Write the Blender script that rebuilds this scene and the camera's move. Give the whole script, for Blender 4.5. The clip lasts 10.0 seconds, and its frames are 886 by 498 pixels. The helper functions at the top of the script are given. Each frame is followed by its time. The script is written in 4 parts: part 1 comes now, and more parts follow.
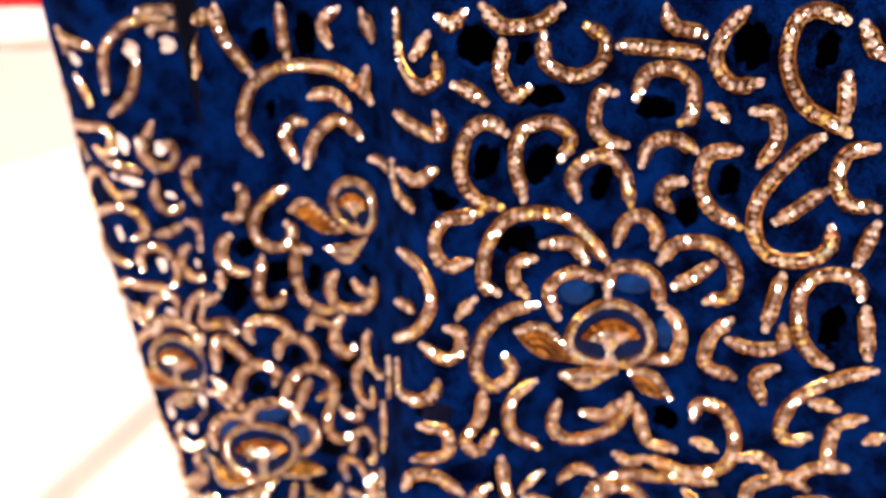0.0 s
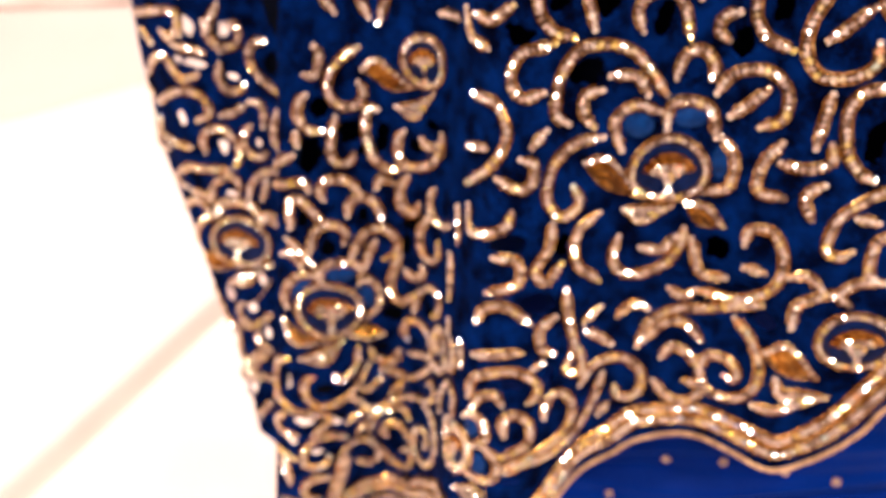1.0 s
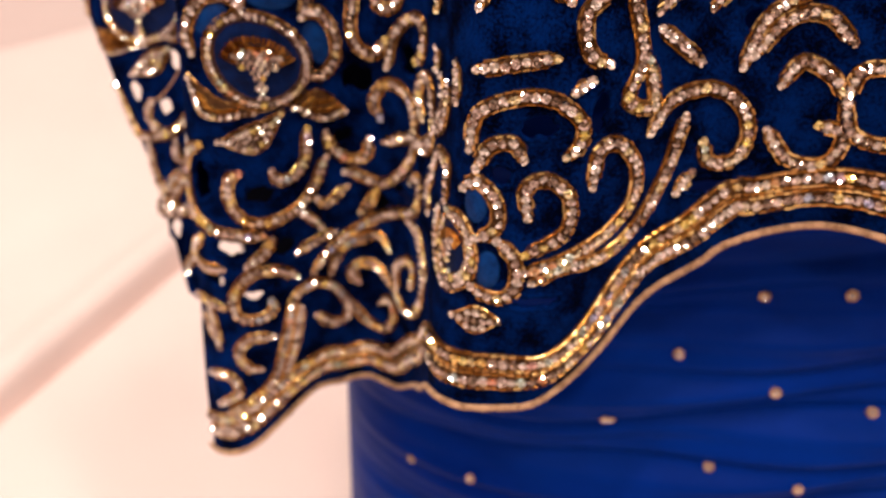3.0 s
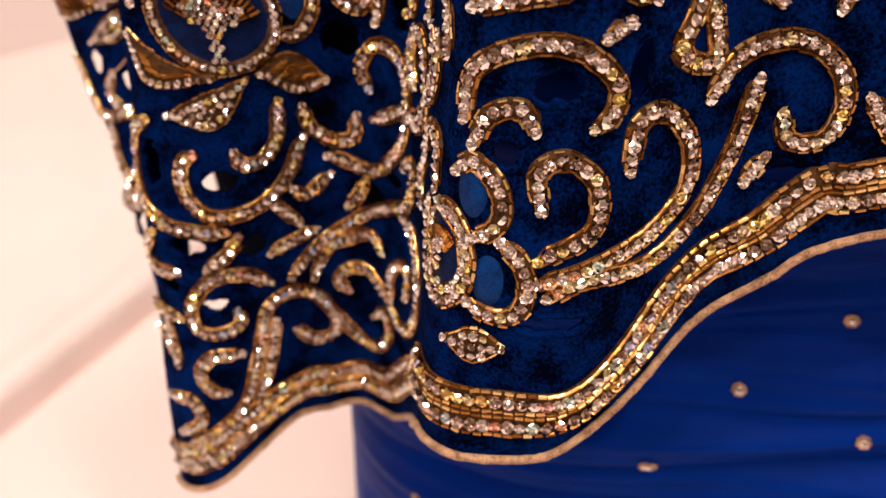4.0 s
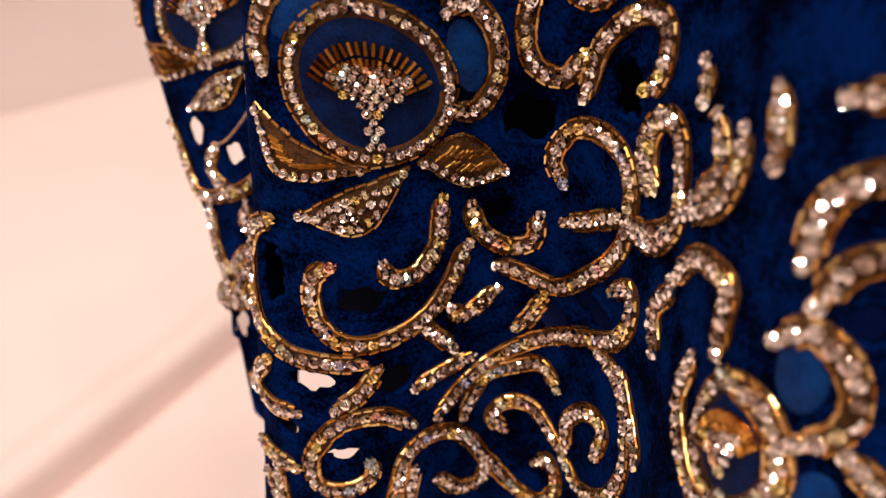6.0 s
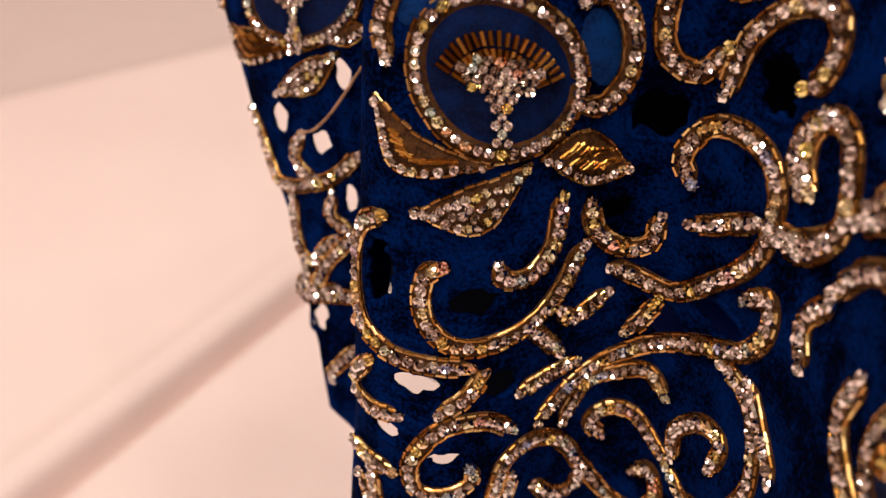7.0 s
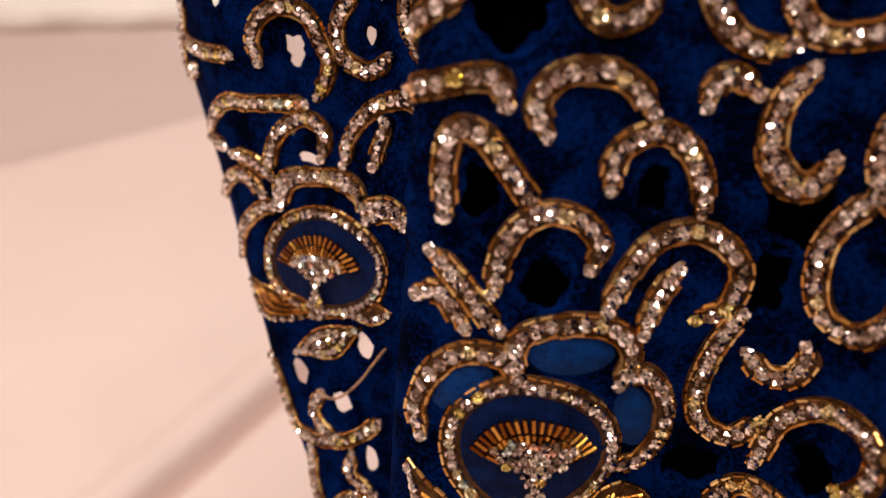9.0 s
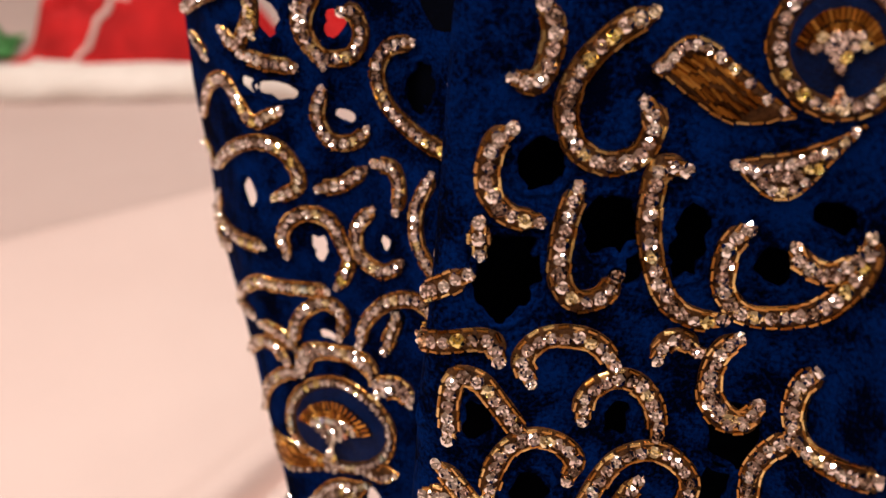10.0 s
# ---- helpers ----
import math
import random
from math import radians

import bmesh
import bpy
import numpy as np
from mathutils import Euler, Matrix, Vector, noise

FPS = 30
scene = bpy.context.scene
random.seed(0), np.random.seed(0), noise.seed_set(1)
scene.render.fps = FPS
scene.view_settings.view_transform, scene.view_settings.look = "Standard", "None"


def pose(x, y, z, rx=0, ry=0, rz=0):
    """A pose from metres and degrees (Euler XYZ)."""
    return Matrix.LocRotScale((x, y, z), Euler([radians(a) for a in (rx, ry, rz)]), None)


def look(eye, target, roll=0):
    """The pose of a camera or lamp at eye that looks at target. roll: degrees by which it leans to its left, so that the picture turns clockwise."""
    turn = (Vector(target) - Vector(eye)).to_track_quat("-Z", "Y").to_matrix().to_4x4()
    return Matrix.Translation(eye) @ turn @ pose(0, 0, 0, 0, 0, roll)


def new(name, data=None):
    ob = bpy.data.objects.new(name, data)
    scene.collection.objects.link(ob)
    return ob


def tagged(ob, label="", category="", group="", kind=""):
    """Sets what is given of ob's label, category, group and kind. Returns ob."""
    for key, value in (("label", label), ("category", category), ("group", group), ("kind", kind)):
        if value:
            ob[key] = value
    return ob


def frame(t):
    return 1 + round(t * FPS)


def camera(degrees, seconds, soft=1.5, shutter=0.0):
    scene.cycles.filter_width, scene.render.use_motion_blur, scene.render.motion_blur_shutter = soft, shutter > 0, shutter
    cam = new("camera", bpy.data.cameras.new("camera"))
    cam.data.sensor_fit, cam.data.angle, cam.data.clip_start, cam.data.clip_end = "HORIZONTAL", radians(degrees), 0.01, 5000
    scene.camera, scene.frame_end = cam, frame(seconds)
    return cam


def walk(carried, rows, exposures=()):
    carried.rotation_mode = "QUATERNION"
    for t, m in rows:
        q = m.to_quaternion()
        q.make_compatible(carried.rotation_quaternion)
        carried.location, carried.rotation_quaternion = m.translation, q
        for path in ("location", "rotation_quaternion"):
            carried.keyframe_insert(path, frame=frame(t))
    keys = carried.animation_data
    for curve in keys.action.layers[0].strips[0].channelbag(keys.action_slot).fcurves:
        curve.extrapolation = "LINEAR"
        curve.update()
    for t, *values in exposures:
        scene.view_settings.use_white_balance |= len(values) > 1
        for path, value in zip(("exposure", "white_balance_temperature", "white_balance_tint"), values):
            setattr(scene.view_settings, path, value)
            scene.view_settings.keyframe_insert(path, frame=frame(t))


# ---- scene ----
cam = camera(58.32, 10.0, soft=1.5)
PATH = [
    (0, (0.0576, 0.1214, 0.7148), (-0.0830, 1.7614, -0.4212), 5.51),
    (0.5, (0.0471, 0.0948, 0.7076), (-0.0716, 1.7309, -0.4367), 4.96),
    (1, (0.0369, 0.0761, 0.6883), (-0.0654, 1.6809, -0.5008), 5.15),
    (1.5, (0.0362, 0.0824, 0.6490), (-0.0644, 1.6764, -0.5547), 4.48),
    (2, (0.0406, 0.0986, 0.6085), (-0.0356, 1.6700, -0.6264), 4.60),
    (2.5, (0.0426, 0.1146, 0.5800), (-0.0499, 1.6771, -0.6650), 4.04),
    (2.7, (0.0430, 0.1180, 0.5719), (-0.0548, 1.6850, -0.6670), 3.90),
    (3.8, (0.0544, 0.1592, 0.5325), (-0.1684, 1.7326, -0.6818), 2.53),
    (4, (0.0537, 0.1652, 0.5300), (-0.1816, 1.7330, -0.6893), 2.22),
    (4.5, (0.0470, 0.1803, 0.5219), (-0.2179, 1.7457, -0.6944), 1.94),
    (5, (0.0356, 0.1911, 0.5184), (-0.2659, 1.7655, -0.6776), 1.49),
    (5.5, (0.0260, 0.2046, 0.5145), (-0.3082, 1.7780, -0.6741), 0.89),
    (6, (0.0149, 0.2093, 0.5150), (-0.3500, 1.8102, -0.6269), 1.10),
    (6.2, (0.0102, 0.2058, 0.5124), (-0.3683, 1.8059, -0.6263), 1.63),
    (7.3, (-0.0062, 0.2210, 0.5143), (-0.4207, 1.7775, -0.6712), 0.91),
    (7.5, (-0.0067, 0.2285, 0.5179), (-0.4304, 1.7868, -0.6620), 0.66),
    (8, (-0.0109, 0.2353, 0.5281), (-0.4315, 1.8260, -0.6089), 1.82),
    (8.5, (-0.0175, 0.2382, 0.5417), (-0.4162, 1.8555, -0.5651), 2.77),
    (9, (-0.0190, 0.2391, 0.5579), (-0.4162, 1.8564, -0.5496), 1.77),
    (9.5, (-0.0201, 0.2371, 0.5767), (-0.4103, 1.8934, -0.4743), 2.21),
    (10, (-0.0196, 0.2300, 0.5968), (-0.4272, 1.9230, -0.3868), 2.48),
]
walk(cam, [(t, look(eye, target, roll)) for t, eye, target, roll in PATH],
     [(0, 0.95), (1, 0.9), (2, 0.5), (2.7, 0.25), (4, 0.18), (5, 0.12), (6, 0.0), (7.5, -0.25), (8.5, -0.3), (10, -0.2)])
# the shallow focus of a close-up lens
cam.data.dof.use_dof = True
cam.data.dof.focus_distance = 0.142
cam.data.dof.aperture_fstop = 14.0

# ---- light ----
world = bpy.data.worlds.new("room_air")
scene.world = world
world.use_nodes = True
world.node_tree.nodes["Background"].inputs[0].default_value = (1.0, 0.86, 0.78, 1)
world.node_tree.nodes["Background"].inputs[1].default_value = 0.03


def ceiling_spot(x, y, power, size, colour):
    data = bpy.data.lights.new("unseen_lamp_glow", "AREA")
    data.shape, data.size, data.energy, data.color = "DISK", size, power, colour
    ob = new("unseen_lamp_glow", data)
    ob.matrix_world = pose(x, y, 2.66)
    return ob


WARM = (1.0, 0.905, 0.845)
# unseen lamps, their number and size chosen to give the stones glints
LAMPS = [(-0.9, -0.6), (0.1, -0.9), (1.0, -0.5), (1.9, 0.3), (-0.5, 1.3), (-1.5, 0.4), (-2.4, 1.2), (-1.4, 2.3), (-0.2, 2.4), (0.9, 1.6), (-1.9, -0.9), (0.5, -1.9),
         (-0.4, -0.2), (-0.3, -1.6), (-1.2, -1.6), (1.3, -1.4), (0.5, 0.0), (-1.0, 0.6), (-2.6, -0.2), (-2.2, 3.2)]
for lx, ly in LAMPS:
    ceiling_spot(lx, ly, 11, 0.16, WARM)


# ---- materials ----
def nodes_of(name):
    m = bpy.data.materials.new(name)
    m.use_nodes = True
    nt = m.node_tree
    return m, nt, nt.nodes["Principled BSDF"]


def noise_node(nt, scale, detail=4.0, rough=0.55, coord="Object"):
    tc = nt.nodes.new("ShaderNodeTexCoord")
    n = nt.nodes.new("ShaderNodeTexNoise")
    n.inputs["Scale"].default_value, n.inputs["Detail"].default_value, n.inputs["Roughness"].default_value = scale, detail, rough
    nt.links.new(tc.outputs[coord], n.inputs["Vector"])
    return n


def ramp_node(nt, fac, *stops):
    r = nt.nodes.new("ShaderNodeValToRGB")
    while len(r.color_ramp.elements) < len(stops):
        r.color_ramp.elements.new(0.5)
    for el, (p, c) in zip(r.color_ramp.elements, stops):
        el.position, el.color = p, (*c, 1)
    nt.links.new(fac, r.inputs[0])
    return r


def bump_node(nt, bsdf, height, strength, distance):
    b = nt.nodes.new("ShaderNodeBump")
    b.inputs["Strength"].default_value, b.inputs["Distance"].default_value = strength, distance
    nt.links.new(height, b.inputs["Height"])
    nt.links.new(b.outputs[0], bsdf.inputs["Normal"])
    return b


def cloth_material(name, dark, light, scale, rough, sheen, tint, bump=0.5, distance=0.0006, fine=900, gloss=0.08, start=0.40):
    m, nt, b = nodes_of(name)
    big, small = noise_node(nt, scale), noise_node(nt, fine, 3)
    mix = nt.nodes.new("ShaderNodeMath")
    mix.operation = "MULTIPLY_ADD"
    mix.inputs[1].default_value = 0.45
    nt.links.new(small.outputs[0], mix.inputs[0])
    half = nt.nodes.new("ShaderNodeMath")
    half.operation = "MULTIPLY"
    half.inputs[1].default_value = 0.6
    nt.links.new(big.outputs[0], half.inputs[0])
    nt.links.new(half.outputs[0], mix.inputs[2])
    r = ramp_node(nt, mix.outputs[0], (start, dark), (0.62, light))
    nt.links.new(r.outputs[0], b.inputs["Base Color"])
    b.inputs["Roughness"].default_value = rough
    b.inputs["Sheen Weight"].default_value = sheen
    b.inputs["Sheen Roughness"].default_value = 0.35
    b.inputs["Sheen Tint"].default_value = (*tint, 1)
    b.inputs["Specular IOR Level"].default_value = gloss
    bump_node(nt, b, mix.outputs[0], bump, distance)
    return m


def metal_material(name, stops, rough, bump=0.0):
    """Bits of metal or foil-backed stone; each piece of the mesh takes its own shade."""
    m, nt, b = nodes_of(name)
    g = nt.nodes.new("ShaderNodeNewGeometry")
    r = ramp_node(nt, g.outputs["Random Per Island"], *stops)
    nt.links.new(r.outputs[0], b.inputs["Base Color"])
    b.inputs["Metallic"].default_value = 1.0
    b.inputs["Roughness"].default_value = rough
    if bump:
        bump_node(nt, b, noise_node(nt, 1400, 2).outputs[0], bump, 0.0003)
    return m


VELVET = cloth_material("blue_velvet", (0.0001, 0.0005, 0.005), (0.0003, 0.0108, 0.078), 110, 0.9, 0.0, (0.05, 0.3, 0.9), 1.0, 0.0012, 1300, 0.01, 0.45)
STITCH = cloth_material("blue_satin_stitch", (0.0001, 0.002, 0.018), (0.0003, 0.0095, 0.060), 260, 0.6, 0.0, (0.1, 0.4, 1.0), 1.0, 0.0007, 1900)
PETAL = cloth_material("bright_blue_satin_stitch", (0.0003, 0.009, 0.055), (0.0007, 0.028, 0.130), 300, 0.5, 0.0, (1, 1, 1), 0.8, 0.0005, 2200)
SATIN = cloth_material("blue_satin", (0.0001, 0.010, 0.120), (0.0002, 0.020, 0.19), 12, 0.46, 0.0, (0.1, 0.3, 1.0), 0.12, 0.0004, 2500, 0.025)
# near-black colour standing for the shade inside the jacket
DARK = cloth_material("painted_shade_black", (0.0008, 0.001, 0.003), (0.002, 0.003, 0.008), 40, 0.95, 0.0, (1, 1, 1), 0.3, 0.0004, 1200, 0.02)
THREAD = cloth_material("gold_thread", (0.012, 0.004, 0.0012), (0.085, 0.034, 0.010), 500, 0.6, 0.0, (1, 1, 1), 0.9, 0.0005, 2600)
PIPING = cloth_material("copper_gold_cord", (0.16, 0.075, 0.035), (0.52, 0.30, 0.17), 300, 0.45, 0.2, (1, 0.8, 0.6), 0.9, 0.0004, 2400)
BUGLE = metal_material("gold_bugle_bead", [(0.0, (0.14, 0.050, 0.010)), (0.4, (0.40, 0.19, 0.045)), (0.75, (0.60, 0.34, 0.13)), (1.0, (0.88, 0.66, 0.28))], 0.26)
AMBER = metal_material("amber_bugle_bead", [(0.0, (0.14, 0.045, 0.008)), (0.6, (0.40, 0.17, 0.03)), (1.0, (0.70, 0.38, 0.09))], 0.25)
# yellow, green, blue and red stops paint rainbow glints into the stone colour
STONE = metal_material("foiled_rhinestone", [(0.0, (0.36, 0.27, 0.21)), (0.22, (0.66, 0.53, 0.47)), (0.5, (0.93, 0.84, 0.79)), (0.66, (1.0, 0.96, 0.90)), (0.74, (1.0, 0.86, 0.30)), (0.81, (0.98, 0.70, 0.28)), (0.86, (0.82, 0.96, 0.86)), (0.90, (0.62, 0.70, 1.0)), (0.94, (1.0, 0.55, 0.38)), (1.0, (1.0, 0.94, 0.55))], 0.05)


def single_stone_material():
    m, nt, b = nodes_of("foiled_rhinestone_single")
    o = nt.nodes.new("ShaderNodeObjectInfo")
    # the same stops, with rainbow glints put into each single stone's colour
    r = ramp_node(nt, o.outputs["Random"], (0.0, (0.36, 0.27, 0.21)), (0.22, (0.66, 0.53, 0.47)), (0.5, (0.93, 0.84, 0.79)), (0.66, (1.0, 0.96, 0.90)), (0.74, (1.0, 0.86, 0.30)), (0.81, (0.98, 0.70, 0.28)), (0.86, (0.82, 0.96, 0.86)), (0.90, (0.62, 0.70, 1.0)), (0.94, (1.0, 0.55, 0.38)), (1.0, (1.0, 0.94, 0.55)))
    nt.links.new(r.outputs[0], b.inputs["Base Color"])
    b.inputs["Metallic"].default_value = 1.0
    b.inputs["Roughness"].default_value = 0.05
    return m


STONE_SINGLE = single_stone_material()


# ---- mesh helpers ----
def mesh_object(name, verts, faces, material, parent=None, smooth=False):
    me = bpy.data.meshes.new(name)
    me.from_pydata([tuple(v) for v in verts], [], [tuple(f) for f in faces])
    me.materials.append(material)
    if smooth:
        me.polygons.foreach_set("use_smooth", [True] * len(me.polygons))
    ob = new(name, me)
    ob.parent = parent
    return ob


def spline(points, per=8):
    """A smooth curve through the points, evenly spaced along its length."""
    p = np.array(points, float)
    if len(p) == 2:
        p = np.array([p[0], (p[0] + p[1]) / 2, p[1]])
    q = np.vstack([2 * p[0] - p[1], p, 2 * p[-1] - p[-2]])
    out = []
    for i in range(1, len(q) - 2):
        a, b, c, d = q[i - 1:i + 3]
        for k in range(per):
            s = k / per
            out.append(0.5 * (2 * b + (c - a) * s + (2 * a - 5 * b + 4 * c - d) * s * s + (3 * b - a - 3 * c + d) * s ** 3))
    out.append(p[-1])
    return np.array(out)


def resample(curve, step):
    d = np.r_[0, np.cumsum(np.linalg.norm(np.diff(curve, axis=0), axis=1))]
    n = max(2, int(round(d[-1] / step)) + 1)
    s = np.linspace(0, d[-1], n)
    return np.stack([np.interp(s, d, curve[:, k]) for k in range(curve.shape[1])], 1), d[-1]


# ---- the hang of the jacket: its folds at two heights ----
LOW, HIGH = 0.42, 0.56
FOLD_LOW = [(-0.1452, 0.4451), (-0.1050, 0.3863), (-0.0805, 0.3686), (-0.0531, 0.3545), (-0.0486, 0.3231), (-0.0272, 0.3179), (-0.0015, 0.3365), (0.0133, 0.3334), (0.0258, 0.3141), (0.0366, 0.2808), (0.0597, 0.2768), (0.0888, 0.2973), (0.1265, 0.3009), (0.1605, 0.2842), (0.2240, 0.2882), (0.2969, 0.3449)]
FOLD_HIGH = [(-0.1774, 0.4578), (-0.1208, 0.4056), (-0.0709, 0.3982), (-0.0469, 0.3827), (-0.0474, 0.3454), (-0.0252, 0.3484), (-0.0009, 0.3498), (0.0141, 0.3461), (0.0258, 0.3269), (0.0423, 0.3069), (0.0674, 0.3112), (0.0941, 0.3228), (0.1214, 0.3150), (0.1522, 0.3058), (0.2254, 0.3138), (0.2876, 0.3694)]
fine_low, fine_high = spline(FOLD_LOW, 12), spline(FOLD_HIGH, 12)
fold_mean = (fine_low + fine_high) / 2
FOLD_U = np.r_[0, np.cumsum(np.linalg.norm(np.diff(fold_mean, axis=0), axis=1))]
U_END = FOLD_U[-1]


def hang(u, z):
    """The place on the cloth u metres along its folds from the free edge, at height z."""
    u, z = np.asarray(u, float), np.asarray(z, float)
    w = (z - LOW) / (HIGH - LOW)
    xy = [np.interp(u, FOLD_U, fine_low[:, k]) * (1 - w) + np.interp(u, FOLD_U, fine_high[:, k]) * w for k in (0, 1)]
    ripple = 0.0012 * np.sin(u * 95 + 3 * np.sin(z * 31)) * np.sin(z * 57 + u * 20)
    return np.stack([xy[0], xy[1] + ripple, z + 0 * u], -1)


def hang_frame(u, z):
    """Place, way along the folds, way up, and the outward normal."""
    p = hang(u, z)
    a = hang(np.asarray(u) + 0.001, z) - hang(np.asarray(u) - 0.001, z)
    b = hang(u, np.asarray(z) + 0.001) - hang(u, np.asarray(z) - 0.001)
    n = np.cross(a, b)
    n /= np.linalg.norm(n, axis=-1, keepdims=True)
    a /= np.linalg.norm(a, axis=-1, keepdims=True)
    b /= np.linalg.norm(b, axis=-1, keepdims=True)
    return p, a, b, n

# ---- the room ----
def floor_material(name, dark, light):
    m, nt, b = nodes_of(name)
    n, f = noise_node(nt, 1.3, 5), noise_node(nt, 260, 3)
    r = ramp_node(nt, n.outputs[0], (0.3, dark), (0.7, light))
    nt.links.new(r.outputs[0], b.inputs["Base Color"])
    b.inputs["Roughness"].default_value = 0.75
    bump_node(nt, b, f.outputs[0], 0.3, 0.001)
    return m


def plain_material(name, dark, light, scale, rough, bump=0.3, distance=0.002):
    m, nt, b = nodes_of(name)
    n = noise_node(nt, scale, 6)
    r = ramp_node(nt, n.outputs[0], (0.3, dark), (0.7, light))
    nt.links.new(r.outputs[0], b.inputs["Base Color"])
    b.inputs["Roughness"].default_value = rough
    bump_node(nt, b, n.outputs[0], bump, distance)
    return m


PLASTER = plain_material("taupe_plaster", (0.20, 0.155, 0.125), (0.27, 0.21, 0.17), 3, 0.8)
CEILING = plain_material("white_ceiling_paint", (0.50, 0.46, 0.43), (0.58, 0.54, 0.50), 2, 0.85)
WOOD = plain_material("brown_wood", (0.10, 0.035, 0.012), (0.22, 0.085, 0.03), 9, 0.45)
RED = plain_material("red_cloth", (0.36, 0.003, 0.005), (0.60, 0.009, 0.010), 14, 0.9)
WHITE = plain_material("white_cloth", (0.66, 0.58, 0.52), (0.78, 0.70, 0.64), 8, 0.75)
GREEN = plain_material("green_cloth", (0.02, 0.12, 0.025), (0.05, 0.22, 0.05), 10, 0.6)
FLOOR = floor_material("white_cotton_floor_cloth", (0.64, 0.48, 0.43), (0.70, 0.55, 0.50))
# darker copy of the floor cloth, which paints the shade beyond the step
SHADED_FLOOR = floor_material("shaded_cotton_floor_cloth", (0.50, 0.37, 0.33), (0.57, 0.44, 0.40))


def block(name, lo, hi, material, parent=None, bevel=0.0):
    bm = bmesh.new()
    bmesh.ops.create_cube(bm, size=1)
    for v in bm.verts:
        v.co = [lo[k] + (v.co[k] + 0.5) * (hi[k] - lo[k]) for k in range(3)]
    if bevel:
        bmesh.ops.bevel(bm, geom=bm.edges[:], offset=bevel, segments=3, affect="EDGES", profile=0.6)
    me = bpy.data.meshes.new(name)
    bm.to_mesh(me)
    bm.free()
    me.materials.append(material)
    ob = new(name, me)
    ob.parent = parent
    return ob


FLOOR_Z = -0.033


def floor_sheet():
    """The floor cloth: a long crease, a low step, and shade painted beyond it."""
    xs = np.r_[np.linspace(-3.6, -1.4, 24)[:-1], np.linspace(-1.4, 0.1, 330)[:-1], np.linspace(0.1, 3.0, 14)]
    ys = np.r_[np.linspace(-2.6, 0.2, 12)[:-1], np.linspace(0.2, 2.4, 220)[:-1], np.linspace(2.4, 4.6, 12)]
    X, Y = np.meshgrid(xs, ys)
    off = ((X + 0.3892) - 0.323 * (Y - 0.605)) * 0.95
    Z = -0.034 * np.exp(-(off / 0.010) ** 2) + 0.010 * np.exp(-((off + 0.035) / 0.022) ** 2) - 0.004 * np.exp(-((off + 0.085) / 0.03) ** 2)
    step_off = ((X + 0.8452) - 0.782 * (Y - 1.2849)) * 0.788
    Z += 0.014 / (1 + np.exp(-np.clip(step_off / 0.014, -40, 40))) - 0.014
    Z += 0.002 * np.sin(X * 4.3 + Y) * np.sin(Y * 3.9)
    Z = np.where(X > 0.05, 0, Z)
    nx = len(xs)
    verts = np.stack([X, Y, Z + FLOOR_Z - 0.004], -1).reshape(-1, 3)
    faces = [(j * nx + i, j * nx + i + 1, (j + 1) * nx + i + 1, (j + 1) * nx + i) for j in range(len(ys) - 1) for i in range(nx - 1)]
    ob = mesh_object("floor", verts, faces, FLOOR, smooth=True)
    # faces beyond the step take the shade colour
    ob.data.materials.append(SHADED_FLOOR)
    ob.data.polygons.foreach_set("material_index", [int(step_off[j, i] < 0) for j in range(len(ys) - 1) for i in range(nx - 1)])
    return tagged(ob, "pale creased cotton floor cloth with a step, far part coloured as shade", "floor", kind="structure")


floor_sheet()
for wall, lo, hi in (("wall_north", (-3.7, 4.6), (3.1, 4.72)), ("wall_south", (-3.7, -2.72), (3.1, -2.6)), ("wall_west", (-3.72, -2.6), (-3.6, 4.6)), ("wall_east", (3.0, -2.6), (3.12, 4.6))):
    tagged(block(wall, (*lo, FLOOR_Z - 0.1), (*hi, 2.7), PLASTER), "plain taupe plaster wall", "wall", kind="structure")
tagged(block("ceiling", (-3.72, -2.72, 2.7), (3.12, 4.72, 2.8), CEILING), "plain white painted ceiling", "ceiling", kind="structure")

# ---- the skirt under the jacket ----
SKIRT_LOW = [(-0.0045, 0.4962), (-0.0185, 0.4162), (-0.0125, 0.3742), (0.0125, 0.3432), (0.0584, 0.3213), (0.1105, 0.3142), (0.1705, 0.3102), (0.2505, 0.3182), (0.3091, 0.3605), (0.3291, 0.4304), (0.2905, 0.5162), (0.1605, 0.5762), (0.0384, 0.5593), (-0.0045, 0.4962)]
SKIRT_HIGH = [(0.0016, 0.5179), (-0.0121, 0.4576), (-0.0042, 0.4078), (0.0214, 0.3703), (0.0613, 0.3388), (0.1123, 0.3333), (0.1655, 0.3289), (0.2523, 0.3323), (0.3055, 0.3679), (0.3255, 0.4279), (0.2855, 0.5179), (0.1555, 0.5779), (0.0413, 0.5686), (0.0016, 0.5179)]
sk_low, sk_high = spline(SKIRT_LOW, 16), spline(SKIRT_HIGH, 16)
SK_N = len(sk_low)


